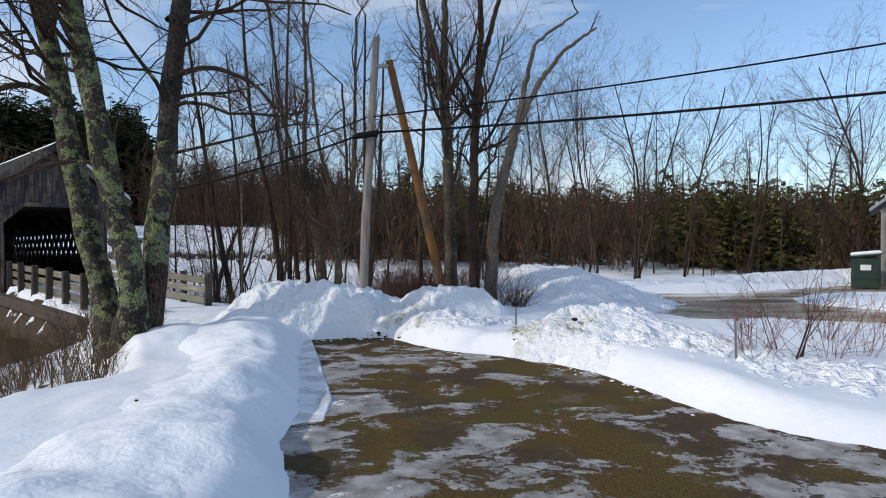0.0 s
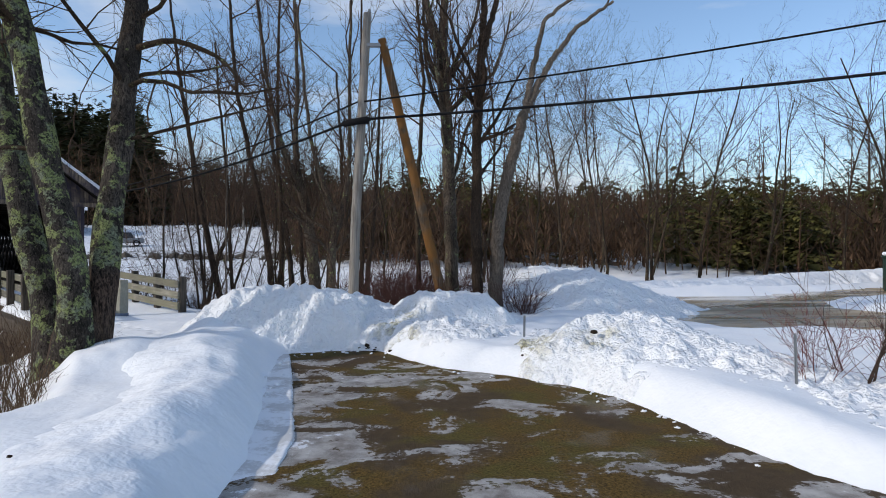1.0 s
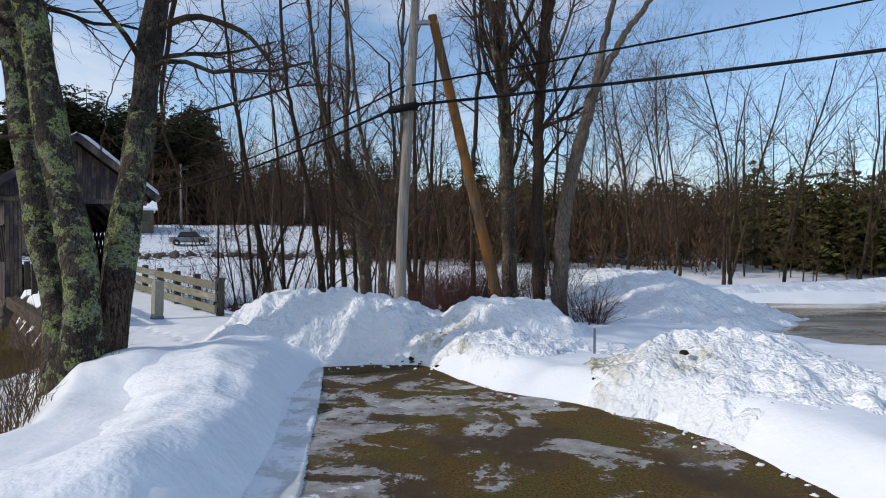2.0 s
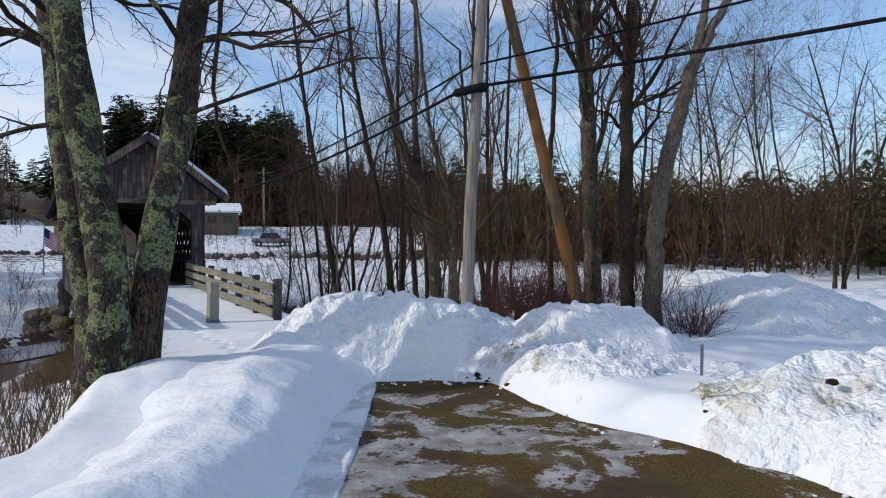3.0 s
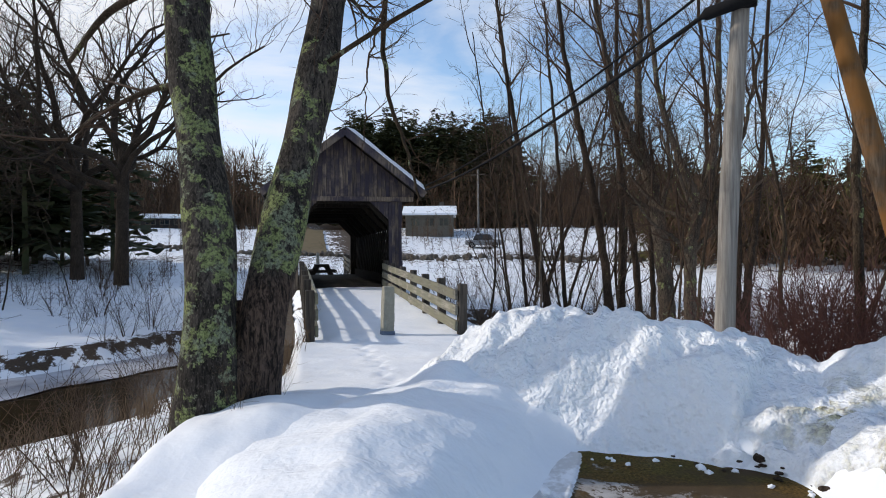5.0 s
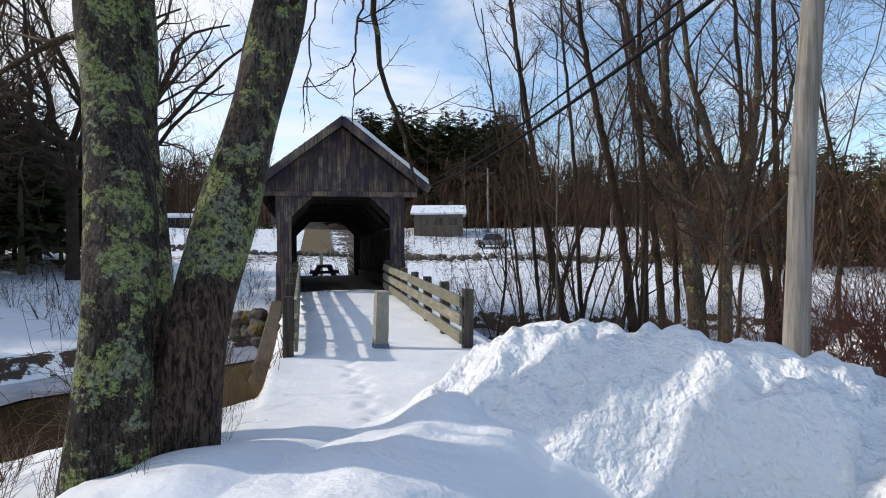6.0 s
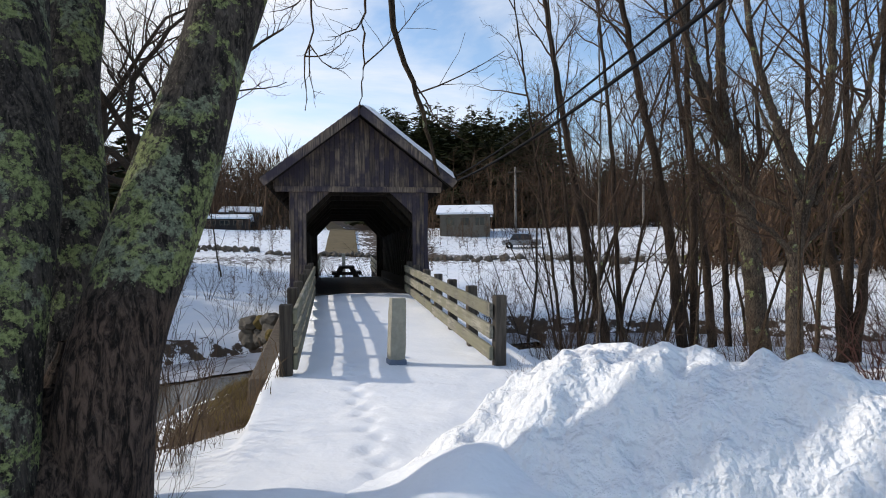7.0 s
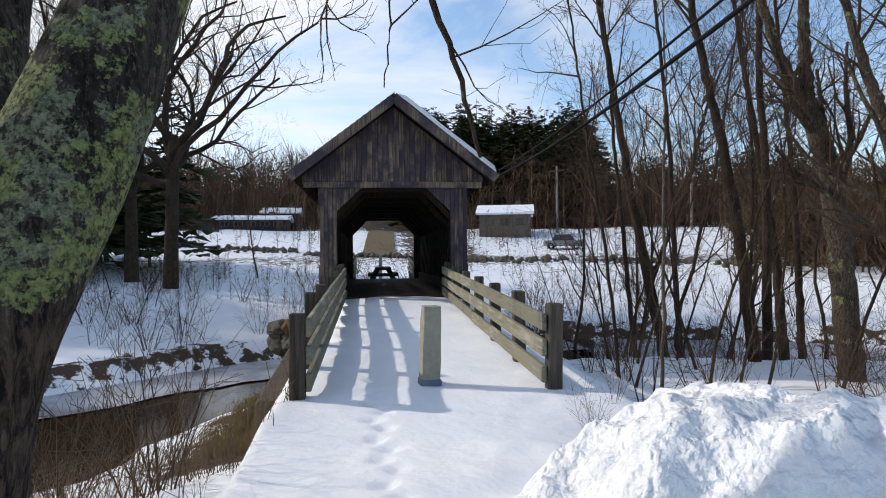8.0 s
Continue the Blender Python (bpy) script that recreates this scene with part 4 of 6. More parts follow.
def grow(rng, start, direction, length, r0, level, out, up=0.25, n=None, wig=0.12, dens=1.0, levels=3):
    """Adds a branch and its children to out."""
    n = n or (10 if level == 0 else 6 if level == 1 else 4 if level == 2 else 3)
    p = np.array(start, float)
    d = np.array(direction, float)
    d /= np.linalg.norm(d)
    pts, dirs = [p.copy()], [d.copy()]
    for i in range(n):
        d = d + rng.normal(0, wig, 3) + np.array([0, 0, up * (0.35 if level else 0.05)])
        d /= np.linalg.norm(d)
        p = p + d * length / n
        pts.append(p.copy())
        dirs.append(d.copy())
    tip = 0.25 if level == 0 else 0.3
    rad = r0 * (1 - (1 - tip) * np.linspace(0, 1, n + 1) ** 0.9)
    out.append((np.array(pts), np.maximum(rad, 0.0027)))
    if level >= levels:
        return
    kids = int(round(dens * (14, 9, 6, 3)[level]))
    for k in range(kids):
        f = rng.uniform(0.22 if level == 0 else 0.15, 1.0)
        i = min(int(f * n), n - 1)
        q = pts[i] + (pts[i + 1] - pts[i]) * (f * n - i)
        a = rng.uniform(0, 2 * np.pi)
        s = np.cross(dirs[i], [np.cos(a), np.sin(a), 0.3])
        s /= np.linalg.norm(s) + 1e-9
        ang = rng.uniform(0.45, 1.0) if level == 0 else rng.uniform(0.45, 1.1)
        dd = dirs[i] * np.cos(ang) + s * np.sin(ang)
        ll = length * (rng.uniform(0.30, 0.55) if level == 0 else rng.uniform(0.35, 0.6)) * (1.15 - 0.55 * f)
        grow(rng, q, dd, ll, max(rad[i] * rng.uniform(0.35, 0.55), 0.0036), level + 1, out, up * 0.75, None, wig * 1.35, dens, levels)


def bare_tree(seed, height, r0, lean=(0, 0), fork=0, dens=1.0, bark=None, levels=3, label="bare grey-brown deciduous tree", wig=0.085):
    """A leafless tree at the origin: trunk and limbs, with a crown of twigs."""
    rng = np.random.RandomState(seed)
    t = new("bare_tree")
    out = []
    if fork:
        base = np.array([(0, 0, -0.4), (0, 0, 0.0), (lean[0] * 0.1, lean[1] * 0.1, fork)])
        out.append((base, np.array([r0 * 1.35, r0 * 1.1, r0 * 0.95])))
        for s in (-1, 1):
            a = rng.uniform(0, 6.28)
            grow(rng, base[-1], (lean[0] + s * 0.22 * math.cos(a), lean[1] + s * 0.22 * math.sin(a), 1), height - fork, r0 * 0.75, 0, out, wig=wig, dens=dens * 0.8, levels=levels)
    else:
        grow(rng, (0, 0, -0.4), (lean[0], lean[1], 1), height, r0, 0, out, wig=wig, dens=dens, levels=levels)
        out[0][1][0] *= 1.25
    thick = [b for b in out if b[1][0] > 0.03]
    thin = [b for b in out if b[1][0] <= 0.03]
    tube_part("trunk", thick, bark or BARK_MID, t)
    tagged(tube_part("crown", thin, TWIG, t), kind="stuff")
    return tagged(t, label, "tree", "bare trees")


def put_tree(master, x, y, turn, scale, dz=-0.1, used=set()):
    z = float(ground(np.array([x]), np.array([y]))[0][0]) + dz
    m = pose(x, y, z, 0, 0, turn)
    if master.name not in used:
        used.add(master.name)
        master.matrix_basis = m
        master.scale = (scale,) * 3
        return master
    c = copy_thing(master, m)
    c.scale = (scale,) * 3
    return c


def big_tree():
    t = new("lichen_tree")
    tagged(t, "large triple-stemmed tree with lichen-covered bark beside the snow bank", "tree")
    rng = np.random.RandomState(12)
    stems = {
        "stem_a": [(-5.75, 10.55, -0.5), (-5.85, 10.6, 0.1), (-6.05, 10.75, 0.9), (-6.24, 10.84, 1.5), (-6.43, 10.89, 2.0), (-6.66, 10.98, 3.0), (-6.97, 11.18, 4.0), (-7.19, 11.31, 5.0), (-7.53, 11.5, 6.0), (-8.3, 11.7, 9), (-9.0, 11.9, 12)],
        "stem_b": [(-5.35, 10.05, -0.6), (-5.28, 10.02, 0.1), (-5.22, 10.02, 0.8), (-5.30, 10.12, 1.5), (-5.47, 10.23, 2.0), (-5.78, 10.33, 3.0), (-5.97, 10.37, 4.0), (-6.19, 10.41, 5.0), (-6.44, 10.46, 6), (-7.0, 10.6, 9), (-7.5, 10.7, 12)],
        "stem_c": [(-5.35, 10.45, -0.4), (-5.27, 10.46, 0.2), (-5.16, 10.48, 0.8), (-5.08, 10.52, 1.3), (-5.17, 10.76, 1.8), (-5.24, 11.0, 2.4), (-5.25, 11.22, 3.0), (-5.23, 11.37, 3.6), (-5.26, 11.53, 4.2), (-5.28, 11.66, 4.8), (-5.25, 11.95, 6), (-5.2, 12.3, 7.5), (-5.1, 12.9, 12)],
    }
    limbs = []
    stems["stem_d"] = [(-5.42, 10.3, -0.6), (-5.38, 10.3, 0.0), (-5.34, 10.32, 0.5), (-5.31, 10.35, 0.9), (-5.3, 10.38, 1.1), (-5.3, 10.4, 1.2), (-5.3, 10.42, 1.3)]
    for name, pts in stems.items():
        pts = np.array(pts)
        s = np.linspace(0, len(pts) - 1, 60)
        P = np.stack([np.interp(s, np.arange(len(pts)), pts[:, i]) for i in range(3)], -1)
        for _ in range(3):
            P[1:-1] = 0.25 * P[:-2] + 0.5 * P[1:-1] + 0.25 * P[2:]
        h = P[:, 2]
        R = 0.225 - 0.008 * h + 0.13 * np.exp(-(h + 0.1) / 0.4) + 0.012 * np.sin(h * 4.1 + len(name))
        R = np.maximum(R, 0.06)
        if name == "stem_d":
            R = 0.34 + 0.12 * np.exp(-(h + 0.3) / 0.4) - 0.30 * sm(0.55, 1.3, h)
        k = 28
        a = np.arange(k) * 2 * np.pi / k
        ridg = 1 + 0.03 * np.sin(a * 7)[None] * np.exp(-h / 2)[:, None] + 0.05 * fbm(a[None] * 3 + 0 * h[:, None], h[:, None] * 1.5 + 0 * a[None], 3)
        V = np.stack([P[:, 0:1] + (R[:, None] * ridg) * np.cos(a), P[:, 1:2] + (R[:, None] * ridg) * np.sin(a), P[:, 2:3] + 0 * a[None]], -1).reshape(-1, 3)
        i = np.arange(59)[:, None] * k + np.arange(k)[None]
        j = np.arange(59)[:, None] * k + (np.arange(k)[None] + 1) % k
        raw("stem", V, np.stack([i, j, j + k, i + k], -1).reshape(-1, 4), BARK_FOOT if name in ("stem_c", "stem_d") else BARK_BIG, t, smooth=True)
        for q in range(0 if name == "stem_d" else 13):
            f = rng.randint(38, 58)
            an = rng.uniform(0, 6.28)
            d = np.array([math.cos(an), math.sin(an), rng.uniform(0.0, 0.8)])
            grow(rng, P[f], d, rng.uniform(2.0, 4.0), 0.045, 1, limbs, up=0.15, wig=0.2, dens=1.0)
    # limbs that can be told apart
    for pts, r in (
        ([(-7.1, 11.25, 4.6), (-7.6, 11.0, 4.85), (-8.2, 10.8, 4.6), (-8.8, 10.7, 4.1)], 0.075),
        ([(-5.85, 10.35, 3.3), (-6.4, 10.3, 3.35), (-7.2, 10.1, 3.1), (-7.9, 10.0, 2.7)], 0.04),
        ([(-5.35, 11.8, 5.2), (-4.4, 11.4, 5.3), (-3.5, 11.1, 4.9), (-3.1, 11.0, 4.4)], 0.06),
        ([(-5.23, 11.37, 3.6), (-4.4, 11.2, 3.75), (-3.4, 11.2, 4.0), (-2.6, 11.2, 4.2)], 0.035),
    ):
        grow_on = np.array(pts)
        s = np.linspace(0, len(pts) - 1, 12)
        P = np.stack([np.interp(s, np.arange(len(pts)), grow_on[:, i]) for i in range(3)], -1)
        P[1:-1] = 0.25 * P[:-2] + 0.5 * P[1:-1] + 0.25 * P[2:]
        limbs.append((P, np.linspace(r, r * 0.35, 12)))
        for q in range(6):
            f = rng.randint(3, 12)
            d = P[min(f, 11)] - P[min(f, 11) - 1]
            grow(rng, P[f], d / np.linalg.norm(d) + rng.normal(0, 0.6, 3), rng.uniform(0.5, 1.2), 0.016, 2, limbs, up=-0.1, wig=0.2)
    # the long limb that droops towards the bridge
    for pts, r in (
        ([(-5.5, 12.1, 6.4), (-5.4, 12.6, 7.0), (-5.8, 13.4, 6.3), (-6.4, 13.9, 4.7), (-6.4, 14.1, 3.9), (-6.2, 14.3, 3.2), (-6.1, 14.45, 2.5)], 0.06),
        ([(-5.6, 13.2, 6.4), (-6.4, 13.6, 6.0), (-7.3, 13.8, 5.0), (-7.5, 13.85, 4.1), (-7.55, 13.85, 3.3)], 0.022),
        ([(-6.2, 13.75, 5.2), (-6.75, 14.0, 4.5), (-6.85, 14.1, 3.8), (-6.95, 14.1, 3.2)], 0.020),
    ):
        c = np.array(pts)
        s = np.linspace(0, len(pts) - 1, 26)
        P = np.stack([np.interp(s, np.arange(len(pts)), c[:, i]) for i in range(3)], -1)
        for _ in range(3):
            P[1:-1] = 0.25 * P[:-2] + 0.5 * P[1:-1] + 0.25 * P[2:]
        P[1:-1] += rng.normal(0, 0.02, (24, 3))
        limbs.append((P, np.linspace(r, max(r * 0.3, 0.006), 26)))
        for q in range(12 if r > 0.05 else 5):
            f = rng.randint(5, 21)
            d = P[f] - P[f - 1]
            grow(rng, P[f], 0.5 * d / np.linalg.norm(d) + rng.normal(0, 0.7, 3) + np.array([0, 0, 0.3]), rng.uniform(0.4, 1.2), 0.012, 2, limbs, up=0.5, wig=0.2)
    tube_part("limb", [b for b in limbs if b[1][0] > 0.03], BARK_MID, t)
    tagged(tube_part("branchwork", [b for b in limbs if b[1][0] <= 0.03], TWIG, t), kind="stuff")


big_tree()

MASTERS = [
    bare_tree(1, 13, 0.105, (0.05, 0.0), dens=1.22, wig=0.11),
    bare_tree(2, 14, 0.09, (-0.08, 0.03), dens=1.22, wig=0.11, label="slender bare deciduous tree among brush"),
    bare_tree(3, 12, 0.12, (0.05, 0.05), fork=1.6, dens=1.0, label="forked bare deciduous tree by the stream"),
    bare_tree(4, 11, 0.065, (0.12, 0.0), dens=1.0, label="thin leaning bare tree by the stream"),
    bare_tree(5, 15, 0.125, (-0.04, 0.0), dens=1.22, wig=0.11, label="tall bare deciduous tree with patches of lichen"),
    bare_tree(6, 8, 0.05, (-0.12, 0.05), dens=0.75, label="thin bare sapling with upright twigs"),
    bare_tree(7, 6, 0.035, (0.1, 0.08), dens=0.55, label="very thin bare sapling in the snow"),
]


def oak(seed):
    """A broad tree: a short trunk and heavy spreading limbs."""
    rng = np.random.RandomState(seed)
    t = new("bare_tree")
    out = [(np.array([(0, 0, -0.5), (0, 0, 0.2), (0.05, 0, 2.0), (0.1, 0.05, 4.5), (0.1, 0.1, 6.5)]), np.array([0.42, 0.32, 0.27, 0.25, 0.19]))]
    for k in range(8):
        a = k * 2.4 + rng.uniform(-0.4, 0.4)
        z = 4.0 + 0.33 * k
        grow(rng, (0.08, 0.05, z), (math.cos(a), math.sin(a), rng.uniform(0.5, 1.7)), rng.uniform(7.5, 10.5), rng.uniform(0.13, 0.18), 0, out, up=0.5, n=10, wig=0.21, dens=0.72)
    tube_part("trunk", [b for b in out if b[1][0] > 0.03], BARK_FAR, t)
    tagged(tube_part("crown", [b for b in out if b[1][0] <= 0.03], TWIG, t), kind="stuff")
    return tagged(t, "large spreading oak without leaves across the stream", "tree", "bare trees")


MASTERS.append(oak(8))
SPOTS = [
    (-7.7, 22.0, 5, 160, 0.7), (-6.5, 22.2, 6, 210, 1.0), (-9.0, 24.0, 6, 20, 0.9), (-4.9, 25.2, 5, 280, 0.9), (-5.3, 21.4, 6, 330, 0.9), (-9.8, 25.6, 5, 35, 0.8), (-8.6, 27.4, 6, 90, 1.1), (-6.9, 26.0, 5, 120, 0.8),
    (-11.3, 31.0, 0, 10, 1.0), (-7.2, 28.2, 0, 80, 0.8), (-10.2, 27.6, 3, 60, 0.8),
    (-7.0, 19.9, 6, 30, 0.8), (-3.2, 19.5, 5, 200, 0.9), (-6.0, 20.8, 6, 80, 1.0),
    (-12.1, 27.7, 3, 55, 0.9), (0.3, 23.2, 3, 33, 1.0), (-9.3, 29.5, 1, 70, 0.8), (-6.9, 24.9, 6, 10, 1.2), (-4.3, 21.6, 6, 10, 1.0), (-5.2, 19.4, 6, 90, 0.7), (-8.1, 21.9, 6, 200, 0.7), (-9.6, 23.0, 6, 250, 0.6), (-7.3, 23.0, 6, 310, 0.9), (-2.9, 18.0, 6, 130, 0.9), (-6.3, 26.2, 3, 240, 0.8), (-3.0, 27.5, 5, 240, 1.1), (-1.4, 19.3, 5, 60, 0.9), (-0.4, 18.6, 6, 10, 1.0), (-2.2, 17.3, 6, 300, 0.7),
    (2.0, 24.0, 1, 10, 0.80), (4.5, 29.0, 1, 10, 0.80), (6.5, 33.0, 0, 70, 1.08), (9.5, 35.0, 3, 170, 1.20), (13.0, 37.0, 2, 20, 1.08), (11, 40, 1, 200, 1.20), (16.5, 38.5, 0, 260, 1.08), (21.5, 40.0, 2, 310, 1.08), (25.0, 38.0, 1, 130, 1.08), (28.5, 39.0, 4, 12, 1.08), (3.0, 31, 5, 10, 1.20), (7.8, 30.5, 5, 100, 1.44), (32, 42, 0, 200, 1.08), (14.5, 42, 4, 40, 0.96),
    (-30.4, 23.6, 7, 30, 1.1), (-35.4, 24.0, 7, 140, 1.15), (-27.0, 17.0, 6, 30, 1.0), (-38, 20, 0, 10, 1.1), (-42, 28, 1, 10, 1.0), (-33, 30, 5, 50, 1.0), (-26.5, 21.0, 6, 100, 0.6), (-34, 18.5, 5, 210, 1.0), (-29, 20.5, 6, 300, 0.8), (-46, 21, 7, 250, 1.0),
]
for x, y, k, turn, s in SPOTS:
    put_tree(MASTERS[k], x, y, turn, s)


def conifer_geo(rng, h, w, V, F, x, y, z, fine=1):
    """A pine: whorls of drooping, ragged boughs of many small clumps."""
    n = len(V)
    V += [(x - 0.02 * h, y, z - 0.5), (x + 0.01 * h, y + 0.017 * h, z - 0.5), (x + 0.01 * h, y - 0.017 * h, z - 0.5), (x, y, z + h)]
    F += [(n, n + 1, n + 3), (n + 1, n + 2, n + 3), (n + 2, n, n + 3)]
    whorls = int(9 + h * 0.35)
    for i in range(whorls):
        f = 0.12 + 0.88 * i / whorls
        L0 = w * (1 - f) ** 0.75 * rng.uniform(0.75, 1.15)
        for b in range(rng.randint(5, 8)):
            a = rng.uniform(0, 6.283)
            ca, sa = math.cos(a), math.sin(a)
            L = L0 * rng.uniform(0.6, 1.15) + 0.15
            zz = z + h * (f + rng.uniform(-0.03, 0.03))
            for c in range(4 * fine):
                r0 = L * c / (4.2 * fine)
                r1 = r0 + L * rng.uniform(0.3, 0.45) / fine
                wd = 0.16 * L * rng.uniform(0.7, 1.3) / fine + 0.05
                zl = zz + 0.12 * L - 0.30 * r0 + rng.uniform(-0.1, 0.1)
                n = len(V)
                V += [(x + ca * r0, y + sa * r0, zl), (x + ca * r1 - sa * wd, y + sa * r1 + ca * wd, zl - 0.1 * L + rng.uniform(-0.1, 0.2)), (x + ca * (r1 + wd), y + sa * (r1 + wd), zl + rng.uniform(-0.05, 0.15)), (x + ca * r1 + sa * wd, y + sa * r1 - ca * wd, zl - 0.1 * L + rng.uniform(-0.1, 0.2))]
                F += [(n, n + 1, n + 2), (n, n + 2, n + 3)]


def wood(name, label, seed, count, area, hrange, material, ratio=0.24, fine=1):
    """A far wood of pines as one mass."""
    rng = random.Random(seed)
    V, F = [], []
    spots = np.array([area(rng) for _ in range(count)])
    spots = spots[along(HILL_ROAD, spots[:, 0], spots[:, 1])[0] > 5]
    for (x, y), z in zip(spots, ground(spots[:, 0], spots[:, 1])[0]):
        h = rng.uniform(*hrange)
        conifer_geo(rng, h, h * ratio, V, F, x, y, z, fine)
    return tagged(raw(name, np.array(V), np.array(F), material), label, "wood", kind="stuff")


def polar(a0, a1, r0, r1, cx=0.0, cy=5.0):
    def f(rng):
        a, r = radians(rng.uniform(a0, a1)), rng.uniform(r0, r1)
        return cx + r * math.sin(a), cy + r * math.cos(a)
    return f


wood("pine_wood", "tall dark green pine wood on the far hillside", 1, 200, polar(-41, -26, 100, 140), (15, 22), NEEDLE, 0.30)
wood("pine_wood", "dark pines scattered in the far brown wood", 6, 150, polar(-68, -8, 105, 185), (7, 13), NEEDLE, 0.33)
wood("pine_wood", "dark pine wood on the hillside behind the houses", 2, 140, polar(-115, -64, 90, 150), (9, 16), NEEDLE, 0.33)
wood("pine_wood", "young olive-green pines behind the parking lot", 3, 140, polar(-14, 55, 50, 82), (5.0, 8.8), NEEDLE2, 0.46, 2)
wood("pine_wood", "dark green pines beyond the river", 4, 130, polar(-15, 62, 80, 125), (8, 11.5), NEEDLE, 0.30)


def brush_wood(name, label, seed, count, area, hrange, material, twigs=26):
    """A tangle of bare far trees and brush as one mass."""
    rng = np.random.RandomState(seed)
    r2 = random.Random(seed)
    out = []
    spots = np.array([area(r2) for _ in range(count)])
    spots = spots[along(HILL_ROAD, spots[:, 0], spots[:, 1])[0] > 4]
    for (x, y), z in zip(spots, ground(spots[:, 0], spots[:, 1])[0] - 0.2):
        h = rng.uniform(*hrange)
        thin = min(1.0, 0.2 + h / 9)
        top = np.array([x + rng.normal(0, 0.06 * h), y, z + h])
        out.append((np.array([(x, y, z), ((x + top[0]) / 2 + rng.normal(0, 0.03 * h), y, z + h / 2), top]), np.array([0.008 * h + 0.02, 0.006 * h + 0.015, 0.015]) * thin))
        for k in range(twigs):
            f = rng.uniform(0.15, 0.95)
            p = np.array([x, y, z]) * (1 - f) + top * f
            a = rng.uniform(0, 6.283)
            L = h * rng.uniform(0.12, 0.34) * (1.1 - 0.6 * f)
            q = p + L * np.array([math.cos(a) * 0.7, math.sin(a) * 0.7, rng.uniform(-0.1, 0.9)])
            out.append((np.array([p, (p + q) / 2 + rng.normal(0, 0.05 * L, 3), q]), np.array([0.03, 0.022, 0.012]) * thin))
            for j in range(1):
                g = rng.uniform(0.3, 0.9)
                p2 = p * (1 - g) + q * g
                q2 = p2 + 0.5 * L * (rng.normal(0, 0.5, 3) + np.array([0, 0, 0.6]))
                out.append((np.array([p2, q2]), np.array([0.018, 0.010]) * thin))
    return tagged(tube_part(name, out, material, None, sides=3), label, "wood", kind="stuff")


brush_wood("bare_wood", "brown leafless wood on the far hillside", 11, 380, polar(-66, -8, 82, 135), (6, 12), BRUSH, 17)
brush_wood("bare_wood", "brown leafless wood behind the houses", 12, 220, polar(-118, -60, 82, 125), (6, 13), BRUSH, 18)
brush_wood("bare_wood", "brown leafless trees behind the parking lot", 13, 430, polar(-16, 58, 44, 78), (3, 7.5), BRUSH, 27)
brush_wood("bare_wood", "tall thin leafless trees beyond the river", 14, 50, polar(-10, 55, 60, 90), (11, 16), BRUSH, 40)


def thicket(name, label, seed, count, area, hrange, material, strands=54):
    """A hazy mass of leafless far trees: crowns of many thin upswept twigs."""
    rng = np.random.RandomState(seed)
    r2 = random.Random(seed)
    spots = np.array([area(r2) for _ in range(count)])
    spots = spots[along(HILL_ROAD, spots[:, 0], spots[:, 1])[0] > 7]
    n = len(spots)
    z = ground(spots[:, 0], spots[:, 1])[0]
    h = rng.uniform(*hrange, n)
    base = np.stack([spots[:, 0], spots[:, 1], z], -1)[:, None]
    f = rng.uniform(0.03, 0.8, (n, strands))
    a = rng.uniform(0, 2 * np.pi, (n, strands))
    out = np.stack([np.cos(a), np.sin(a), 0 * a], -1)
    up = np.array([0, 0, 1.0])
    P = base + (h[:, None] * f)[..., None] * up + out * (0.10 * h[:, None] * rng.uniform(0, 1, f.shape))[..., None]
    L = h[:, None] * rng.uniform(0.12, 0.30, f.shape) * (1.15 - 0.5 * f)
    Q = P + L[..., None] * (out * rng.uniform(0.2, 0.8, f.shape)[..., None] + up * rng.uniform(0.35, 1.0, f.shape)[..., None])
    side = np.stack([-np.sin(a), np.cos(a), 0 * a], -1) * rng.uniform(0.03, 0.08, f.shape)[..., None]
    V = np.stack([P - side, P + side, Q], 2).reshape(-1, 3)
    F = np.arange(len(V)).reshape(-1, 3)
    return tagged(raw(name, V, F, material), label, "wood", kind="stuff")


thicket("bare_wood", "hazy brown leafless wood on the far hillside", 71, 620, polar(-68, -14, 88, 135), (7, 13), BRUSH)
thicket("bare_wood", "tall hazy brown wood on the ridge", 74, 260, polar(-70, -38, 96, 130), (12, 17), BRUSH)
thicket("bare_wood", "hazy brown leafless wood behind the low houses", 72, 330, polar(-100, -62, 88, 125), (7, 13), BRUSH)
thicket("bare_wood", "hazy brown thicket beyond the parking lot", 73, 470, polar(-14, 21, 42, 78), (4, 8), BRUSH)
thicket("bare_wood", "hazy brown thicket behind the road bridge", 75, 230, polar(20, 37, 68, 88), (5, 9), BRUSH)
thicket("bare_wood", "hazy brown thicket beside the road bridge", 76, 230, polar(36, 56, 42, 78), (4, 8), BRUSH)
wood("pine_wood", "dark dense pines beside the upstream field", 8, 16, polar(-72, -62, 40, 54, -1.5, 8.0), (9, 13), NEEDLE, 0.30)


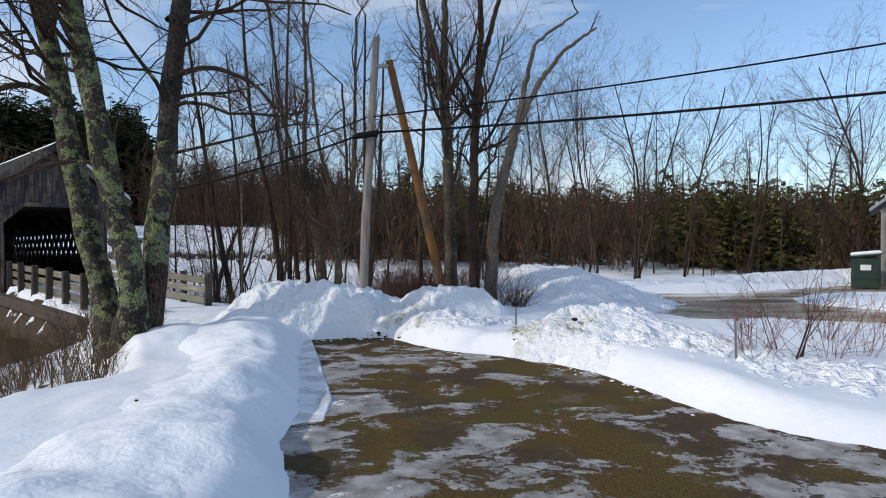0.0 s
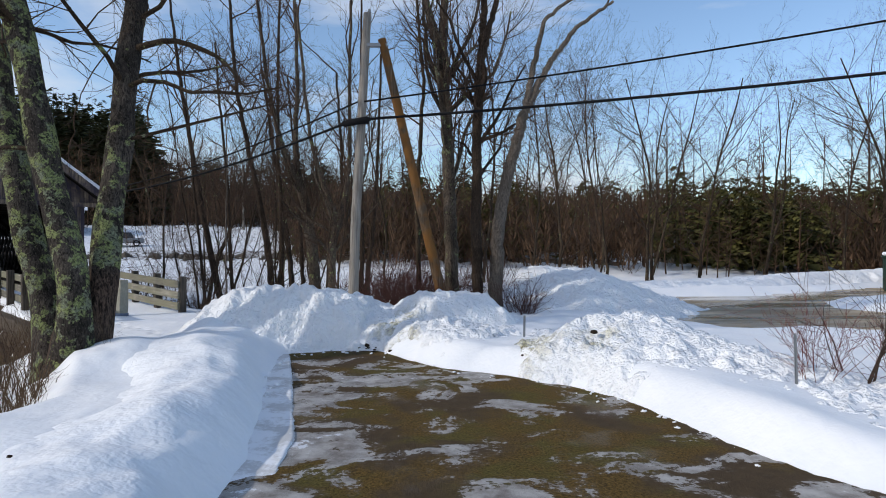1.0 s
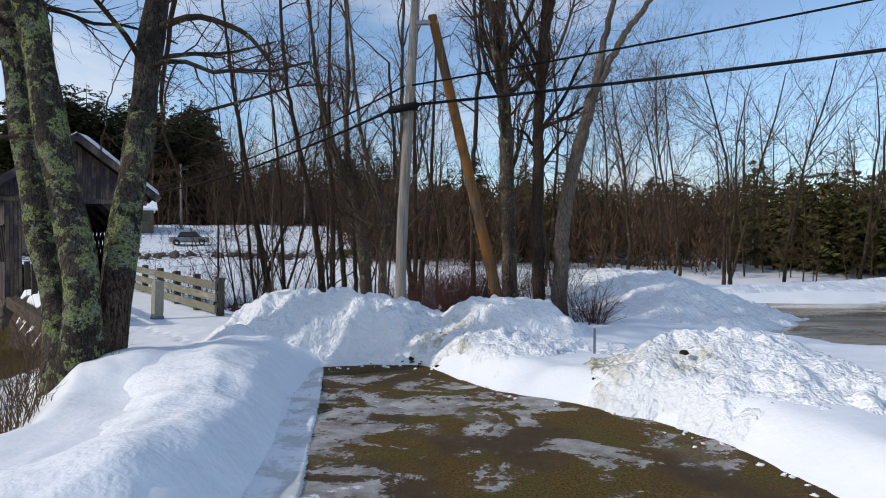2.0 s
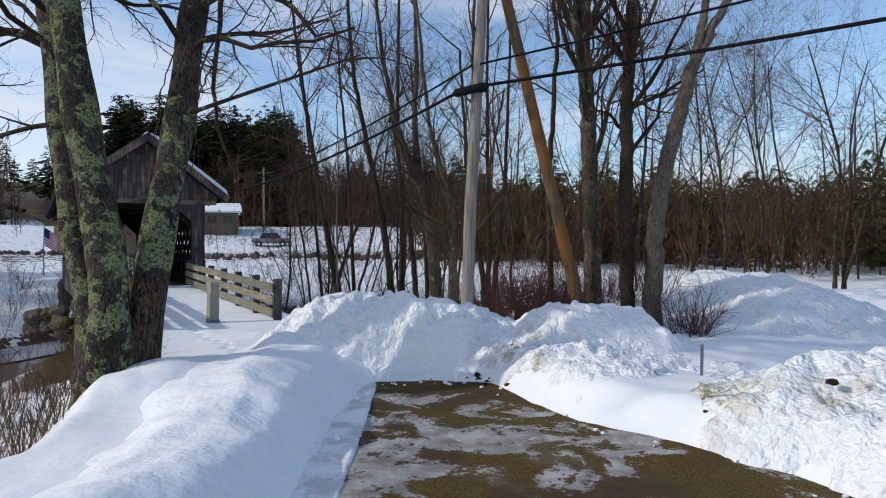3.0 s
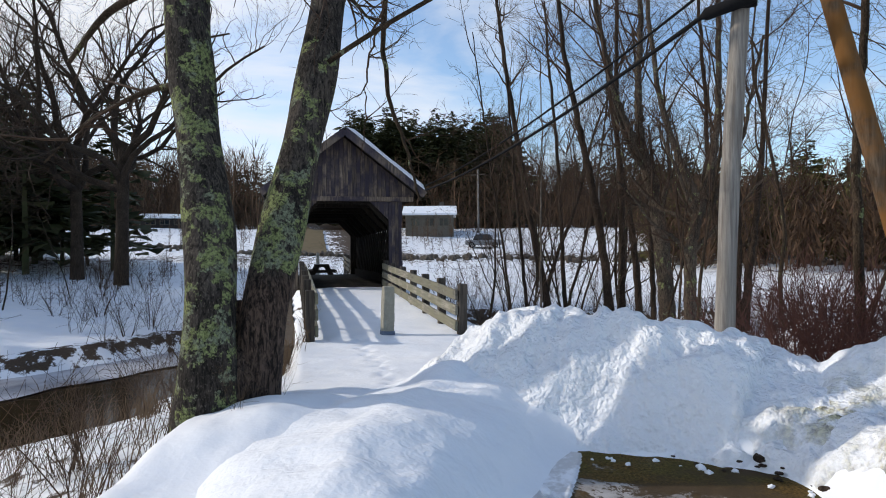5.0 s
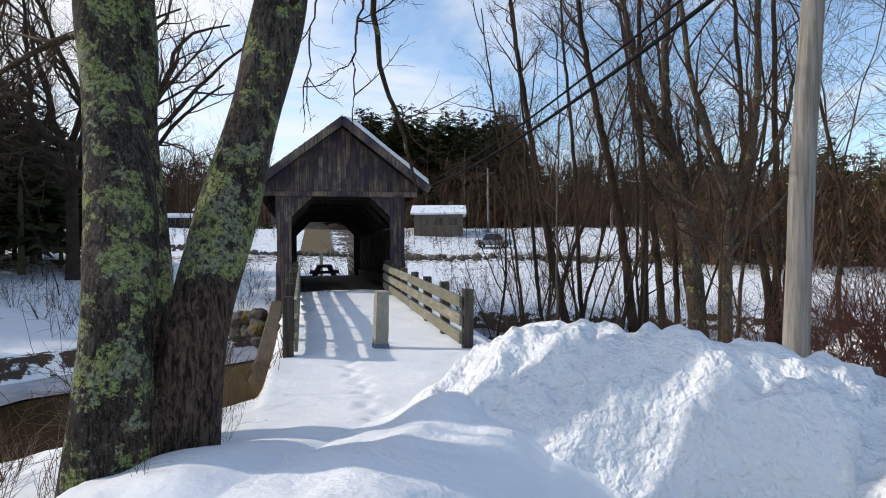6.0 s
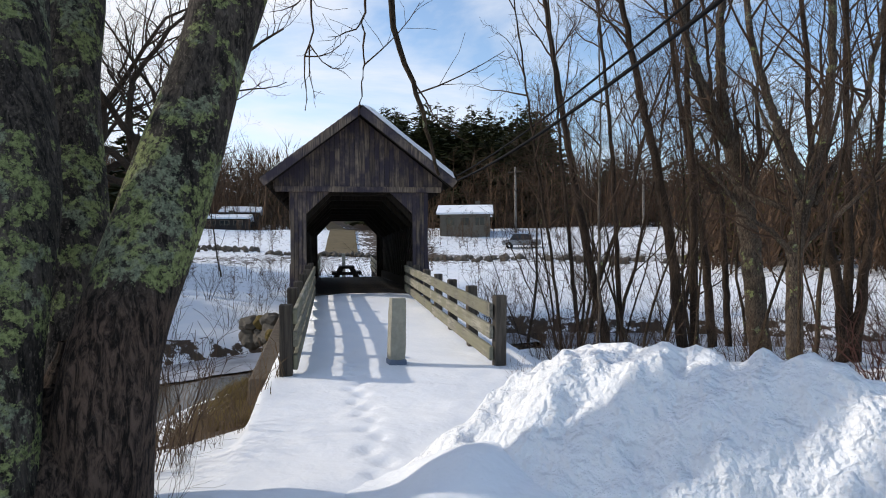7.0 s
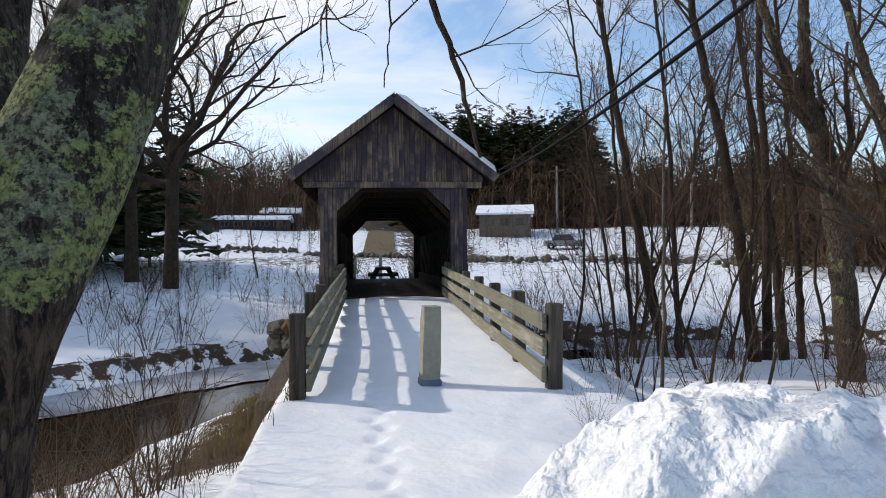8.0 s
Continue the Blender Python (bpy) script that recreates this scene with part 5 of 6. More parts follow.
def path_tree(label, trunks, seed, bark, limbs=9, length=3.0, dens=0.8, first=18):
    """A tree with trunks along given lines, and grown limbs."""
    rng = np.random.RandomState(seed)
    t = tagged(new("bare_tree"), label, "tree", "bare trees")
    out = []
    for pts, r0, r1 in trunks:
        c = np.array(pts, float)
        s = np.linspace(0, len(c) - 1, 40)
        P = np.stack([np.interp(s, np.arange(len(c)), c[:, i]) for i in range(3)], -1)
        for _ in range(4):
            P[1:-1] = 0.25 * P[:-2] + 0.5 * P[1:-1] + 0.25 * P[2:]
        P[1:-1] += rng.normal(0, 0.012, (38, 3))
        out.append((P, np.linspace(r0, r1, 40)))
        for q in range(limbs):
            f = rng.randint(first, 40)
            a = rng.uniform(0, 6.28)
            grow(rng, P[f], (math.cos(a), math.sin(a), rng.uniform(0.5, 1.6)), length * rng.uniform(0.5, 1.2), 0.4 * r1 + 0.012, 1, out, up=0.3, wig=0.16, dens=dens)
    tube_part("trunk", [b for b in out if b[1][0] > 0.03], bark, t)
    tagged(tube_part("crown", [b for b in out if b[1][0] <= 0.03], TWIG, t), kind="stuff")
    return t


path_tree("tall bare tree with mossy grey bark behind the snow bank", [([(0.40, 15.75, -0.3), (0.32, 15.75, 2.2), (0.26, 15.78, 4.2), (0.15, 15.8, 6.2)], 0.17, 0.13), ([(0.15, 15.8, 6.2), (-0.25, 15.8, 7.6), (-0.7, 15.9, 9.5), (-1.0, 16, 12)], 0.12, 0.05), ([(0.15, 15.8, 6.2), (0.2, 15.8, 7.6), (0.15, 15.7, 9.5), (0.1, 15.6, 13)], 0.11, 0.05)], 21, BARK_GREY, 10, 3.0, 0.85)
path_tree("tall dark bare tree behind the snow bank", [([(0.92, 15.1, -0.3), (0.88, 15.1, 2.0), (0.90, 15.1, 4.2), (1.0, 15.2, 6.0)], 0.13, 0.10), ([(1.0, 15.2, 6.0), (1.1, 15.2, 7.4), (1.0, 15.2, 9.5), (1.1, 15.2, 12)], 0.09, 0.04), ([(1.0, 15.2, 6.0), (1.3, 15.2, 7.2), (1.8, 15.3, 9.0), (2.1, 15.4, 11)], 0.08, 0.035)], 22, BARK_FAR, 10, 2.6, 0.85)
path_tree("leaning pale broken-topped tree stripped of bark", [([(1.30, 15.0, -0.3), (1.32, 15.0, 1.1), (1.36, 14.95, 2.2), (1.50, 14.85, 3.1), (1.72, 14.8, 4.0), (1.95, 14.8, 4.8)], 0.17, 0.11), ([(1.95, 14.8, 4.8), (2.14, 14.8, 5.8), (2.4, 14.8, 6.9), (3.5, 14.9, 7.7)], 0.085, 0.025), ([(1.95, 14.8, 4.8), (2.5, 14.8, 5.9), (3.1, 14.8, 6.7), (3.95, 14.85, 7.3)], 0.085, 0.03)], 23, BARK_DEAD, 1, 0.9, 0.5, 30)
path_tree("thin bare tree beside the utility pole", [([(-0.45, 16.6, -0.3), (-0.5, 16.6, 3), (-0.3, 16.6, 6), (-0.6, 16.6, 9)], 0.07, 0.03)], 24, BARK_MID, 8, 1.8)


def by_water(label, trunks, seed, bark=BARK_FAR, limbs=7, length=2.6, first=20):
    return path_tree(label, trunks, seed, bark, limbs + 1, length, 0.8, first)


by_water("dark leaning bare tree on the low stream bank", [([(-5.85, 23.66, -1.07), (-6.07, 23.43, 1.61), (-6.34, 23.17, 3.74), (-6.64, 22.88, 5.41), (-6.95, 22.6, 7.5), (-7.1, 22.4, 11)], 0.135, 0.045)], 41)
by_water("upright dark bare tree on the low stream bank", [([(-5.78, 24.11, -1.14), (-5.73, 24.11, 1.61), (-5.74, 24.08, 3.32), (-5.84, 23.96, 5.27), (-5.8, 23.95, 8.5), (-5.7, 24.0, 12)], 0.11, 0.04)], 42)
by_water("big forked tree with furrowed lichen-spotted bark", [([(-4.13, 22.75, -0.98), (-4.3, 22.57, 1.6), (-4.44, 22.43, 3.03), (-4.72, 22.18, 4.2)], 0.215, 0.155), ([(-4.72, 22.18, 4.1), (-4.97, 21.96, 4.66), (-5.21, 21.74, 5.42), (-5.55, 21.42, 7.33), (-5.9, 21.2, 11)], 0.115, 0.045), ([(-4.72, 22.18, 4.1), (-4.74, 22.15, 4.94), (-4.77, 22.11, 5.89), (-4.68, 22.16, 7.32), (-4.8, 22.1, 12)], 0.125, 0.045)], 43, BARK_GREY)
by_water("dark leaning bare tree beside the frozen stream", [([(-8.18, 25.23, -1.5), (-8.56, 24.86, 0.95), (-8.94, 24.5, 3.67), (-9.13, 24.31, 5.31), (-9.5, 24.0, 8.5), (-9.7, 23.8, 11)], 0.14, 0.04)], 44)
by_water("slender dark bare tree beside the frozen stream", [([(-8.28, 26.45, -1.5), (-8.39, 26.32, 1.62), (-8.46, 26.21, 4.53), (-8.69, 25.96, 7.87), (-8.8, 25.9, 10)], 0.085, 0.03)], 45)
by_water("thin leaning bare tree by the bridge approach", [([(-7.34, 20.42, -1.3), (-7.53, 20.21, 1.63), (-7.77, 19.98, 3.59), (-7.9, 19.85, 5.06), (-8.1, 19.7, 7)], 0.038, 0.014)], 46, BARK_FAR, 9, 1.3, 8)
by_water("dark leaning bare tree among others by the stream", [([(-5.95, 27.12, -1.5), (-6.12, 26.94, 1.6), (-6.31, 26.75, 3.24), (-6.64, 26.43, 5.7), (-7.0, 26.1, 9)], 0.13, 0.04)], 47)
by_water("dark upright bare tree among others by the stream", [([(-5.65, 27.64, -1.5), (-5.74, 27.52, 1.88), (-5.87, 27.37, 4.36), (-6.2, 27.1, 9)], 0.105, 0.035)], 48)
by_water("thin dark bare tree by the frozen stream", [([(-8.15, 23.14, -1.3), (-8.31, 22.97, 1.26), (-8.47, 22.8, 3.46), (-8.54, 22.71, 5.28), (-8.7, 22.5, 8)], 0.06, 0.02)], 49, BARK_FAR, 8, 1.6, 10)
by_water("thin pale bare sapling beside the bridge approach", [([(-6.33, 19.57, -1.0), (-6.3, 19.56, 1.62), (-6.28, 19.55, 2.91), (-6.24, 19.57, 3.78), (-6.26, 19.54, 6)], 0.032, 0.012), ([(-6.27, 19.56, 2.0), (-6.1, 19.71, 2.57), (-5.89, 19.88, 3.08), (-5.77, 19.97, 4.2)], 0.018, 0.008)], 50, BARK_DEAD, 6, 1.0, 14)
by_water("forked tree with mossy trunk behind the snow bank", [([(-3.41, 21.42, -1.1), (-3.44, 21.38, 0.02), (-3.42, 21.38, 1.79), (-3.24, 21.5, 2.63)], 0.15, 0.12), ([(-3.24, 21.5, 2.55), (-3.49, 21.31, 3.36), (-3.77, 21.1, 4.2), (-4.02, 20.92, 5.24), (-4.4, 20.7, 9.5)], 0.11, 0.04), ([(-3.24, 21.5, 2.55), (-2.97, 21.67, 3.67), (-2.89, 21.71, 4.71), (-2.8, 21.69, 10)], 0.12, 0.045), ([(-3.15, 21.55, 2.4), (-2.67, 21.88, 3.45), (-2.41, 22.06, 4.18), (-2.0, 22.3, 6.5)], 0.07, 0.03)], 51, BARK_GREY)
by_water("clump of dark bare trees behind the snow bank", [([(-2.82, 23.66, -1.0), (-2.85, 23.62, 0.74), (-3.12, 23.42, 2.16), (-3.3, 23.28, 3.35), (-3.5, 23.1, 8)], 0.12, 0.04), ([(-2.67, 23.76, -1.0), (-2.51, 23.86, 0.74), (-2.34, 23.96, 2.16), (-2.18, 24.05, 3.92), (-2.0, 24.2, 9)], 0.12, 0.04), ([(-2.75, 23.8, -1.0), (-2.7, 23.9, 2.0), (-2.75, 23.9, 6.0), (-2.7, 24.0, 11)], 0.10, 0.035)], 52, BARK_FAR, 4)


# Trees out of view upstream, added to cast shade on the far bank.
def shade_wood(rng):
    return rng.uniform(-58, -37), rng.uniform(-8, 15)


brush_wood("bare_wood", "unseen tall leafless wood added upstream to shade the far bank", 17, 110, shade_wood, (11, 16), BRUSH, 40)
wood("pine_wood", "unseen dark pines added upstream to shade the far bank", 5, 50, shade_wood, (10, 16), NEEDLE, 0.24)
brush_wood("bare_wood", "brown brush half hiding the tan house", 18, 22, lambda r: (r.uniform(-45, -36), r.uniform(62, 66.5)), (1.5, 3.6), BRUSH, 22)
brush_wood("bare_wood", "low brown brush in the snow before the far houses", 15, 260, polar(-80, -22, 58, 86), (1.2, 3.6), BRUSH, 18)
brush_wood("bare_wood", "low grey-brown brush along the far stream bank", 16, 150, polar(-72, -18, 30, 48), (0.7, 1.8), BRUSH, 14)

# ---- shrubs and dry stalks ----


def shrub_master(name, seed, h, stems, material, label, spread=0.35, group="bare shrubs", thick=1.0):
    rng = np.random.RandomState(seed)
    t = tagged(new(name), label, "shrub", group)
    out = []
    for k in range(stems):
        a = rng.uniform(0, 6.28)
        grow(rng, (0.08 * math.cos(a), 0.08 * math.sin(a), -0.15), (spread * math.cos(a), spread * math.sin(a), 1), h * rng.uniform(0.6, 1.1), thick * (0.006 + 0.003 * h), 1, out, up=0.15, wig=0.13, dens=0.8, levels=2)
    tagged(tube_part("branchwork", out, material, t), kind="stuff")
    return t


def scatter(master, spots):
    for x, y, turn, s in spots:
        put_tree(master, x, y, turn, s, -0.02)


RED = shrub_master("red_shrub", 31, 1.5, 11, RED_TWIG, "red-stemmed bare shrub standing in the snow", 0.45, thick=0.6)
scatter(RED, [(4.4, 8.4, 0, 0.9), (5.9, 8.9, 200, 0.85), (6.5, 9.0, 300, 0.85), (4.75, 8.9, 120, 0.7)])
BROWN = shrub_master("brown_shrub", 32, 1.8, 7, TWIG, "brown bare shrub on the stream bank", 0.35)
THIN = shrub_master("stalk_shrub", 33, 1.5, 6, DRY, "pale dry stalks growing through the snow", 0.25, "dry stalks", 0.6)
DARKRED = shrub_master("bramble", 34, 1.1, 30, BRAMBLE, "tangled dark reddish-brown brambles by the utility pole", 0.7)
scatter(DARKRED, [(-1.2, 15.6, 0, 1.1), (-0.7, 15.3, 80, 1.1), (-0.3, 15.0, 170, 1.0), (0.2, 14.8, 250, 0.8), (-0.8, 16.1, 20, 1.3), (1.75, 14.2, 60, 0.9), (1.95, 14.5, 180, 0.8), (-0.2, 16.0, 100, 1.2), (-1.5, 16.2, 220, 1.2), (0.6, 16.2, 20, 1.1), (-1.0, 14.9, 30, 0.8), (-0.5, 14.6, 130, 0.8), (0.0, 14.4, 230, 0.7), (0.6, 14.3, 330, 0.7), (-1.9, 16.8, 10, 1.4), (-0.9, 17.0, 100, 1.4), (0.3, 17.2, 200, 1.4), (1.3, 16.6, 300, 1.2)])
scatter(BROWN, [(5.07, 8.6, 20, 1.05), (6.9, 10.5, 100, 0.7)])
rng5 = random.Random(51)
for k in range(34):
    y = rng5.uniform(5.0, 13.0)
    x = -4.6 - max(0, (y - 8) * 0.55) - abs(rng5.gauss(0, 2.2))
    put_tree(rng5.choice([BROWN, BROWN, THIN]), x, y, rng5.uniform(0, 360), rng5.uniform(0.45, 0.85), -0.02)
for k in range(30):
    x, y = rng5.uniform(-31, -19.5), rng5.uniform(11, 27)
    put_tree(rng5.choice([BROWN, BROWN, THIN]), x, y, rng5.uniform(0, 360), rng5.uniform(0.6, 1.1), -0.02)
for k in range(70):
    x, y = rng5.uniform(-36, -19.0), rng5.uniform(9, 30)
    put_tree(rng5.choice([BROWN, THIN]), x, y, rng5.uniform(0, 360), rng5.uniform(0.8, 1.4), -0.02)
for k in range(40):
    x = rng5.uniform(-17, 4)
    put_tree(rng5.choice([BROWN, BROWN, THIN]), x, 33.5 + 0.1 * x + rng5.uniform(0, 7), rng5.uniform(0, 360), rng5.uniform(0.8, 1.5), -0.02)
for k in range(55):
    x, y = rng5.uniform(-11, -1.5), rng5.uniform(17.5, 28.5)
    if (x - BX) * math.cos(BA) + (y - BY) * math.sin(BA) < 2.4:
        continue
    put_tree(rng5.choice([BROWN, THIN, BROWN]), x, y, rng5.uniform(0, 360), rng5.uniform(0.6, 1.1), -0.02)
for x, y, s in ((-5.35, 10.9, 0.3), (-4.7, 9.9, 0.28), (-6.25, 11.55, 0.32), (-6.6, 12.05, 0.3), (-6.95, 12.5, 0.32), (-7.3, 12.95, 0.3), (-6.0, 11.35, 0.25), (-5.0, 14.3, 0.3), (-4.8, 13.9, 0.25), (-5.2, 15.2, 0.35)):
    put_tree(THIN, x, y, rng5.uniform(0, 360), s, -0.02)


def dry_grass(name, label, count, area, h, seed, material):
    rng = np.random.RandomState(seed)
    r2 = random.Random(seed)
    V, F = [], []
    spots = np.array([area(r2) for _ in range(count)])
    for (x, y), z in zip(spots, ground(spots[:, 0], spots[:, 1])[0] - 0.03):
        for b in range(9):
            a, L = rng.uniform(0, 6.28), h * rng.uniform(0.5, 1.2)
            bx, by = x + rng.normal(0, 0.08), y + rng.normal(0, 0.08)
            lx, ly = math.cos(a) * L * 0.5, math.sin(a) * L * 0.5
            w = 0.006
            n = len(V)
            V += [(bx - w, by, z), (bx + w, by, z), (bx + lx * 0.4 + w, by + ly * 0.4, z + L * 0.6), (bx + lx * 0.4 - w, by + ly * 0.4, z + L * 0.6), (bx + lx, by + ly, z + L * 0.85)]
            F += [(n, n + 1, n + 2, n + 3), (n + 3, n + 2, n + 4)]
    return tagged(raw(name, V, F, material), label, "dry grass", kind="stuff")


def slope_area(r):
    y = r.uniform(3.5, 13.5)
    return -4.5 - max(0, (y - 8) * 0.55) - abs(r.gauss(0, 2.4)), y


def wall_area(r):
    u, v = -1.76 - abs(r.gauss(0, 0.40)), r.uniform(-7.0, -0.5)
    return BX + u * math.cos(BA) - v * math.sin(BA), BY + u * math.sin(BA) + v * math.cos(BA)


dry_grass("dry_grass", "brown dead grass on the stream bank", 220, slope_area, 0.6, 61, DRY)
dry_grass("dry_grass", "yellow-brown dead grass beside the bridge approach", 1600, wall_area, 0.24, 62, MOSS)

# ---- stakes, stones, sticks ----


def stake(x, y, z, h, tilt, label):
    t = thing("metal_stake", pose(x, y, z, tilt, 0, 20), label, "stake", "metal stakes")
    bm = box(-0.02, -0.004, -0.3, 0.02, 0.004, h, 0.001)
    box(-0.004, -0.02, -0.3, 0.004, 0.0, h, 0, bm)
    part("channel", bm, STEEL, t)
    for k in range(5):
        part("lug", box(-0.008, 0.004, 0.08 + k * h / 6, 0.008, 0.012, 0.1 + k * h / 6), STEEL, t)


stake(1.43, 11.6, 0.15, 0.52, 2, "grey steel stake standing in the snow bank")
stake(4.05, 8.2, 0.25, 0.60, -2, "grey steel stake beside the red shrubs")


def rock(name, x, y, z, r, seed, label, material=STONE, flat=0.6):
    bm = bmesh.new()
    bmesh.ops.create_icosphere(bm, subdivisions=3, radius=1.0)
    rng = np.random.RandomState(seed)
    off = rng.uniform(0, 50, 3)
    for v in bm.verts:
        n = noise.fractal(Vector(v.co) * 1.1 + Vector(off), 1.0, 2.0, 4)
        v.co = v.co * (1 + 0.35 * n)
        v.co = Vector((v.co.x * r, v.co.y * r * 0.8, v.co.z * r * flat))
    me = bpy.data.meshes.new(name)
    bm.to_mesh(me)
    bm.free()
    ob = obj(name, me, material)
    ob.location = (x, y, z)
    return tagged(ob, label, "stone")


rock("stone", 2.29, 9.86, 0.36, 0.07, 1, "dark stone melted out of the snow bank", BARK_FAR, 0.6)
rock("stone", 2.2, 10.0, 0.62, 0.05, 2, "small dark clod on the snow bank", BARK_FAR)
rock("stone", -1.3, 12.15, 0.08, 0.05, 3, "dark clod of earth at the foot of the snow bank", BARK_FAR)
rock("stone", -1.72, 12.5, 0.24, 0.05, 4, "dark clod of earth at the foot of the snow bank", BARK_FAR)
rock("stone", -0.85, 11.85, 0.03, 0.045, 5, "dark clod of earth at the foot of the snow bank", BARK_FAR)
rock("stone", -1.95, 12.45, 0.42, 0.04, 6, "small dark clod on the snow bank", BARK_FAR)
rc = random.Random(91)
for k in range(18):
    cx, cy, r = rc.gauss(-1.15, 0.3), rc.gauss(12.02, 0.06), rc.uniform(0.012, 0.032)
    rock("stone", cx, cy, 0.01 + max(0.0, cy - 12.0) * 0.4, r, 40 + k, "dark clod of earth at the foot of the snow bank", BARK_FAR, 0.4)
for k, (cx, cy, cz, r) in enumerate(((1.2, 10.2, 0.25, 0.03), (1.4, 10.05, 0.23, 0.035), (1.05, 10.35, 0.27, 0.025), (-3.1, 5.6, 0.445, 0.018), (2.05, 9.75, 0.34, 0.03), (2.5, 9.6, 0.33, 0.03))):
    rock("stone", cx, cy, cz, r, 60 + k, "small dark clod on the snow bank", BARK_FAR)
for k, (dx, s) in enumerate(((0, 0.35), (0.5, 0.3), (0.9, 0.4), (-0.4, 0.25))):
    b = BRIDGE @ Vector((-2.3 - dx * 0.6, 0.4 + dx, 0))
    for j in range(2):
        rock("stone", b.x + 0.12 * math.sin(7 * j + k), b.y + 0.12 * math.cos(5 * j + k), -0.06 - 0.1 * k - 0.34 * j, 0.8 * s + 0.06 * (j > 0), 20 + 4 * j + k, "mossy stone beside the bridge abutment", MOSS if (j == 0 and k % 2) else STONE, 0.75)
part("edge_log", plank(tuple(BRIDGE @ Vector((-1.53, -8.05, 0.09))), tuple(BRIDGE @ Vector((-1.66, -0.9, 0.28))), 0.3, 0.28, (0, 0, 1), 0.03), EDGE_WOOD, None)
tagged(bpy.data.objects["edge_log"], "dark squared log edging the bridge approach", "log")
tagged(tube_part("stick", [(np.array([(-3.2, 10.2, 0.47), (-3.1, 10.22, 0.44), (-3.0, 10.18, 0.40)]), np.array([0.006, 0.005, 0.003]))], TWIG, None), "small dark twig lying on the snow", "twig")

# a line of boulders and brush along the far road
rr = random.Random(77)
for k in range(16):
    f = k / 15
    x, y = -62 + 66 * f + rr.uniform(-1, 1), 34 + 22 * math.sin(f * 1.7) + rr.uniform(-0.6, 0.6)
    z = float(ground(np.array([x]), np.array([y]))[0][0])
    rock("boulder", x, y, z + 0.02, rr.uniform(0.25, 0.45), 100 + k, "brown boulder along the far road", STONE)


def rubble(count):
    """A low ragged line of field stones beside the far road."""
    rng = random.Random(78)
    tb = bmesh.new()
    bmesh.ops.create_icosphere(tb, subdivisions=1, radius=1.0)
    base = np.array([v.co[:] for v in tb.verts])
    tri = np.array([[v.index for v in q.verts] for q in tb.faces])
    tb.free()
    V, F = [], []
    nr = np.random.RandomState(79)
    for k in range(count):
        f = rng.uniform(0, 1.22)
        if math.sin(f * 41) + math.sin(f * 97) < -0.7:
            continue
        x, y = -62 + 66 * f, 34 + 22 * math.sin(f * 1.7)
        x, y = x + rng.gauss(0, 0.3), y + rng.gauss(0, 0.7)
        z = float(ground(np.array([x]), np.array([y]))[0][0])
        r = rng.uniform(0.12, 0.34)
        F.append(tri + 12 * len(V))
        V.append(base * nr.uniform(0.6, 1.1, (12, 3)) * r + (x, y, z + 0.4 * r))
    return tagged(raw("rubble", np.concatenate(V), np.concatenate(F), STONE), "low ragged line of brown field stones by the far road", "stone wall", kind="stuff")


rubble(900)

# ---- inside and beyond the bridge ----


def picnic_table():
    t = thing("picnic_table", BRIDGE @ pose(0.0, LEN + 2.2, 0.13), "dark wooden picnic table standing beyond the bridge", "picnic table")
    for k in range(5):
        part("top_board", box(-0.36 + k * 0.146, -0.9, 0.62, -0.22 + k * 0.146, 0.9, 0.74, 0.004), INNER, t)
    for sd in (-1, 1):
        for k in range(2):
            part("bench_board", box(sd * 0.56 + k * 0.14 - 0.13, -0.9, 0.36, sd * 0.56 + k * 0.14, 0.9, 0.47, 0.004), INNER, t)
        part("bench_beam", box(-0.7, sd * 0.6 - 0.02, 0.32, 0.7, sd * 0.6 + 0.02, 0.42), INNER, t)
        for q in (-1, 1):
            part("leg", plank((q * 0.58, sd * 0.64, 0.0), (q * 0.22, sd * 0.64, 0.70), 0.16, 0.22, (0, 1, 0), 0), INNER, t)


picnic_table()
far_post = thing("granite_post", BRIDGE @ pose(-0.05, LEN + 5.6, 0.5), "stone post beyond the far end of the bridge", "post")
part("shaft", box(-0.09, -0.09, -0.5, 0.09, 0.09, 0.95, 0.015), GRANITE, far_post)


def flag():
    m = BRIDGE @ pose(-2.3, 22.0, 0.0)
    z = float(ground(np.array([m.translation.x]), np.array([m.translation.y]))[0][0])
    m.translation.z = z
    t = thing("flag", m, "striped red and white flag with a blue corner on a pole", "flag")
    tube_part("pole", [(np.array([(0, 0, -0.2), (0, 0, 1.2), (0.05, 0, 2.2 - z + 0.8)]), np.array([0.03, 0.03, 0.02]))], STEEL, t)
    top = 2.9 - z
    for k in range(13):
        V = []
        for i in range(9):
            f = i / 8
            for w in (k / 13, (k + 1) / 13):
                V.append((0.05 + 0.62 * f, 0.05 * math.sin(f * 7), top - 1.05 * w - 0.45 * f - 0.05 * f * f))
        raw("stripe", V, [(2 * i, 2 * i + 1, 2 * i + 3, 2 * i + 2) for i in range(8)], FLAG_RED if k % 2 == 0 else WHITE, t)
    V = [(0.05 + 0.26 * i / 4, 0.05 * math.sin(0.42 * i / 4 * 7) - 0.008, top - 0.55 * w - 0.45 * 0.42 * i / 4) for i in range(5) for w in (0, 1)]
    raw("canton", V, [(2 * i, 2 * i + 1, 2 * i + 3, 2 * i + 2) for i in range(4)], FLAG_BLUE, t, "dark blue corner")


flag()


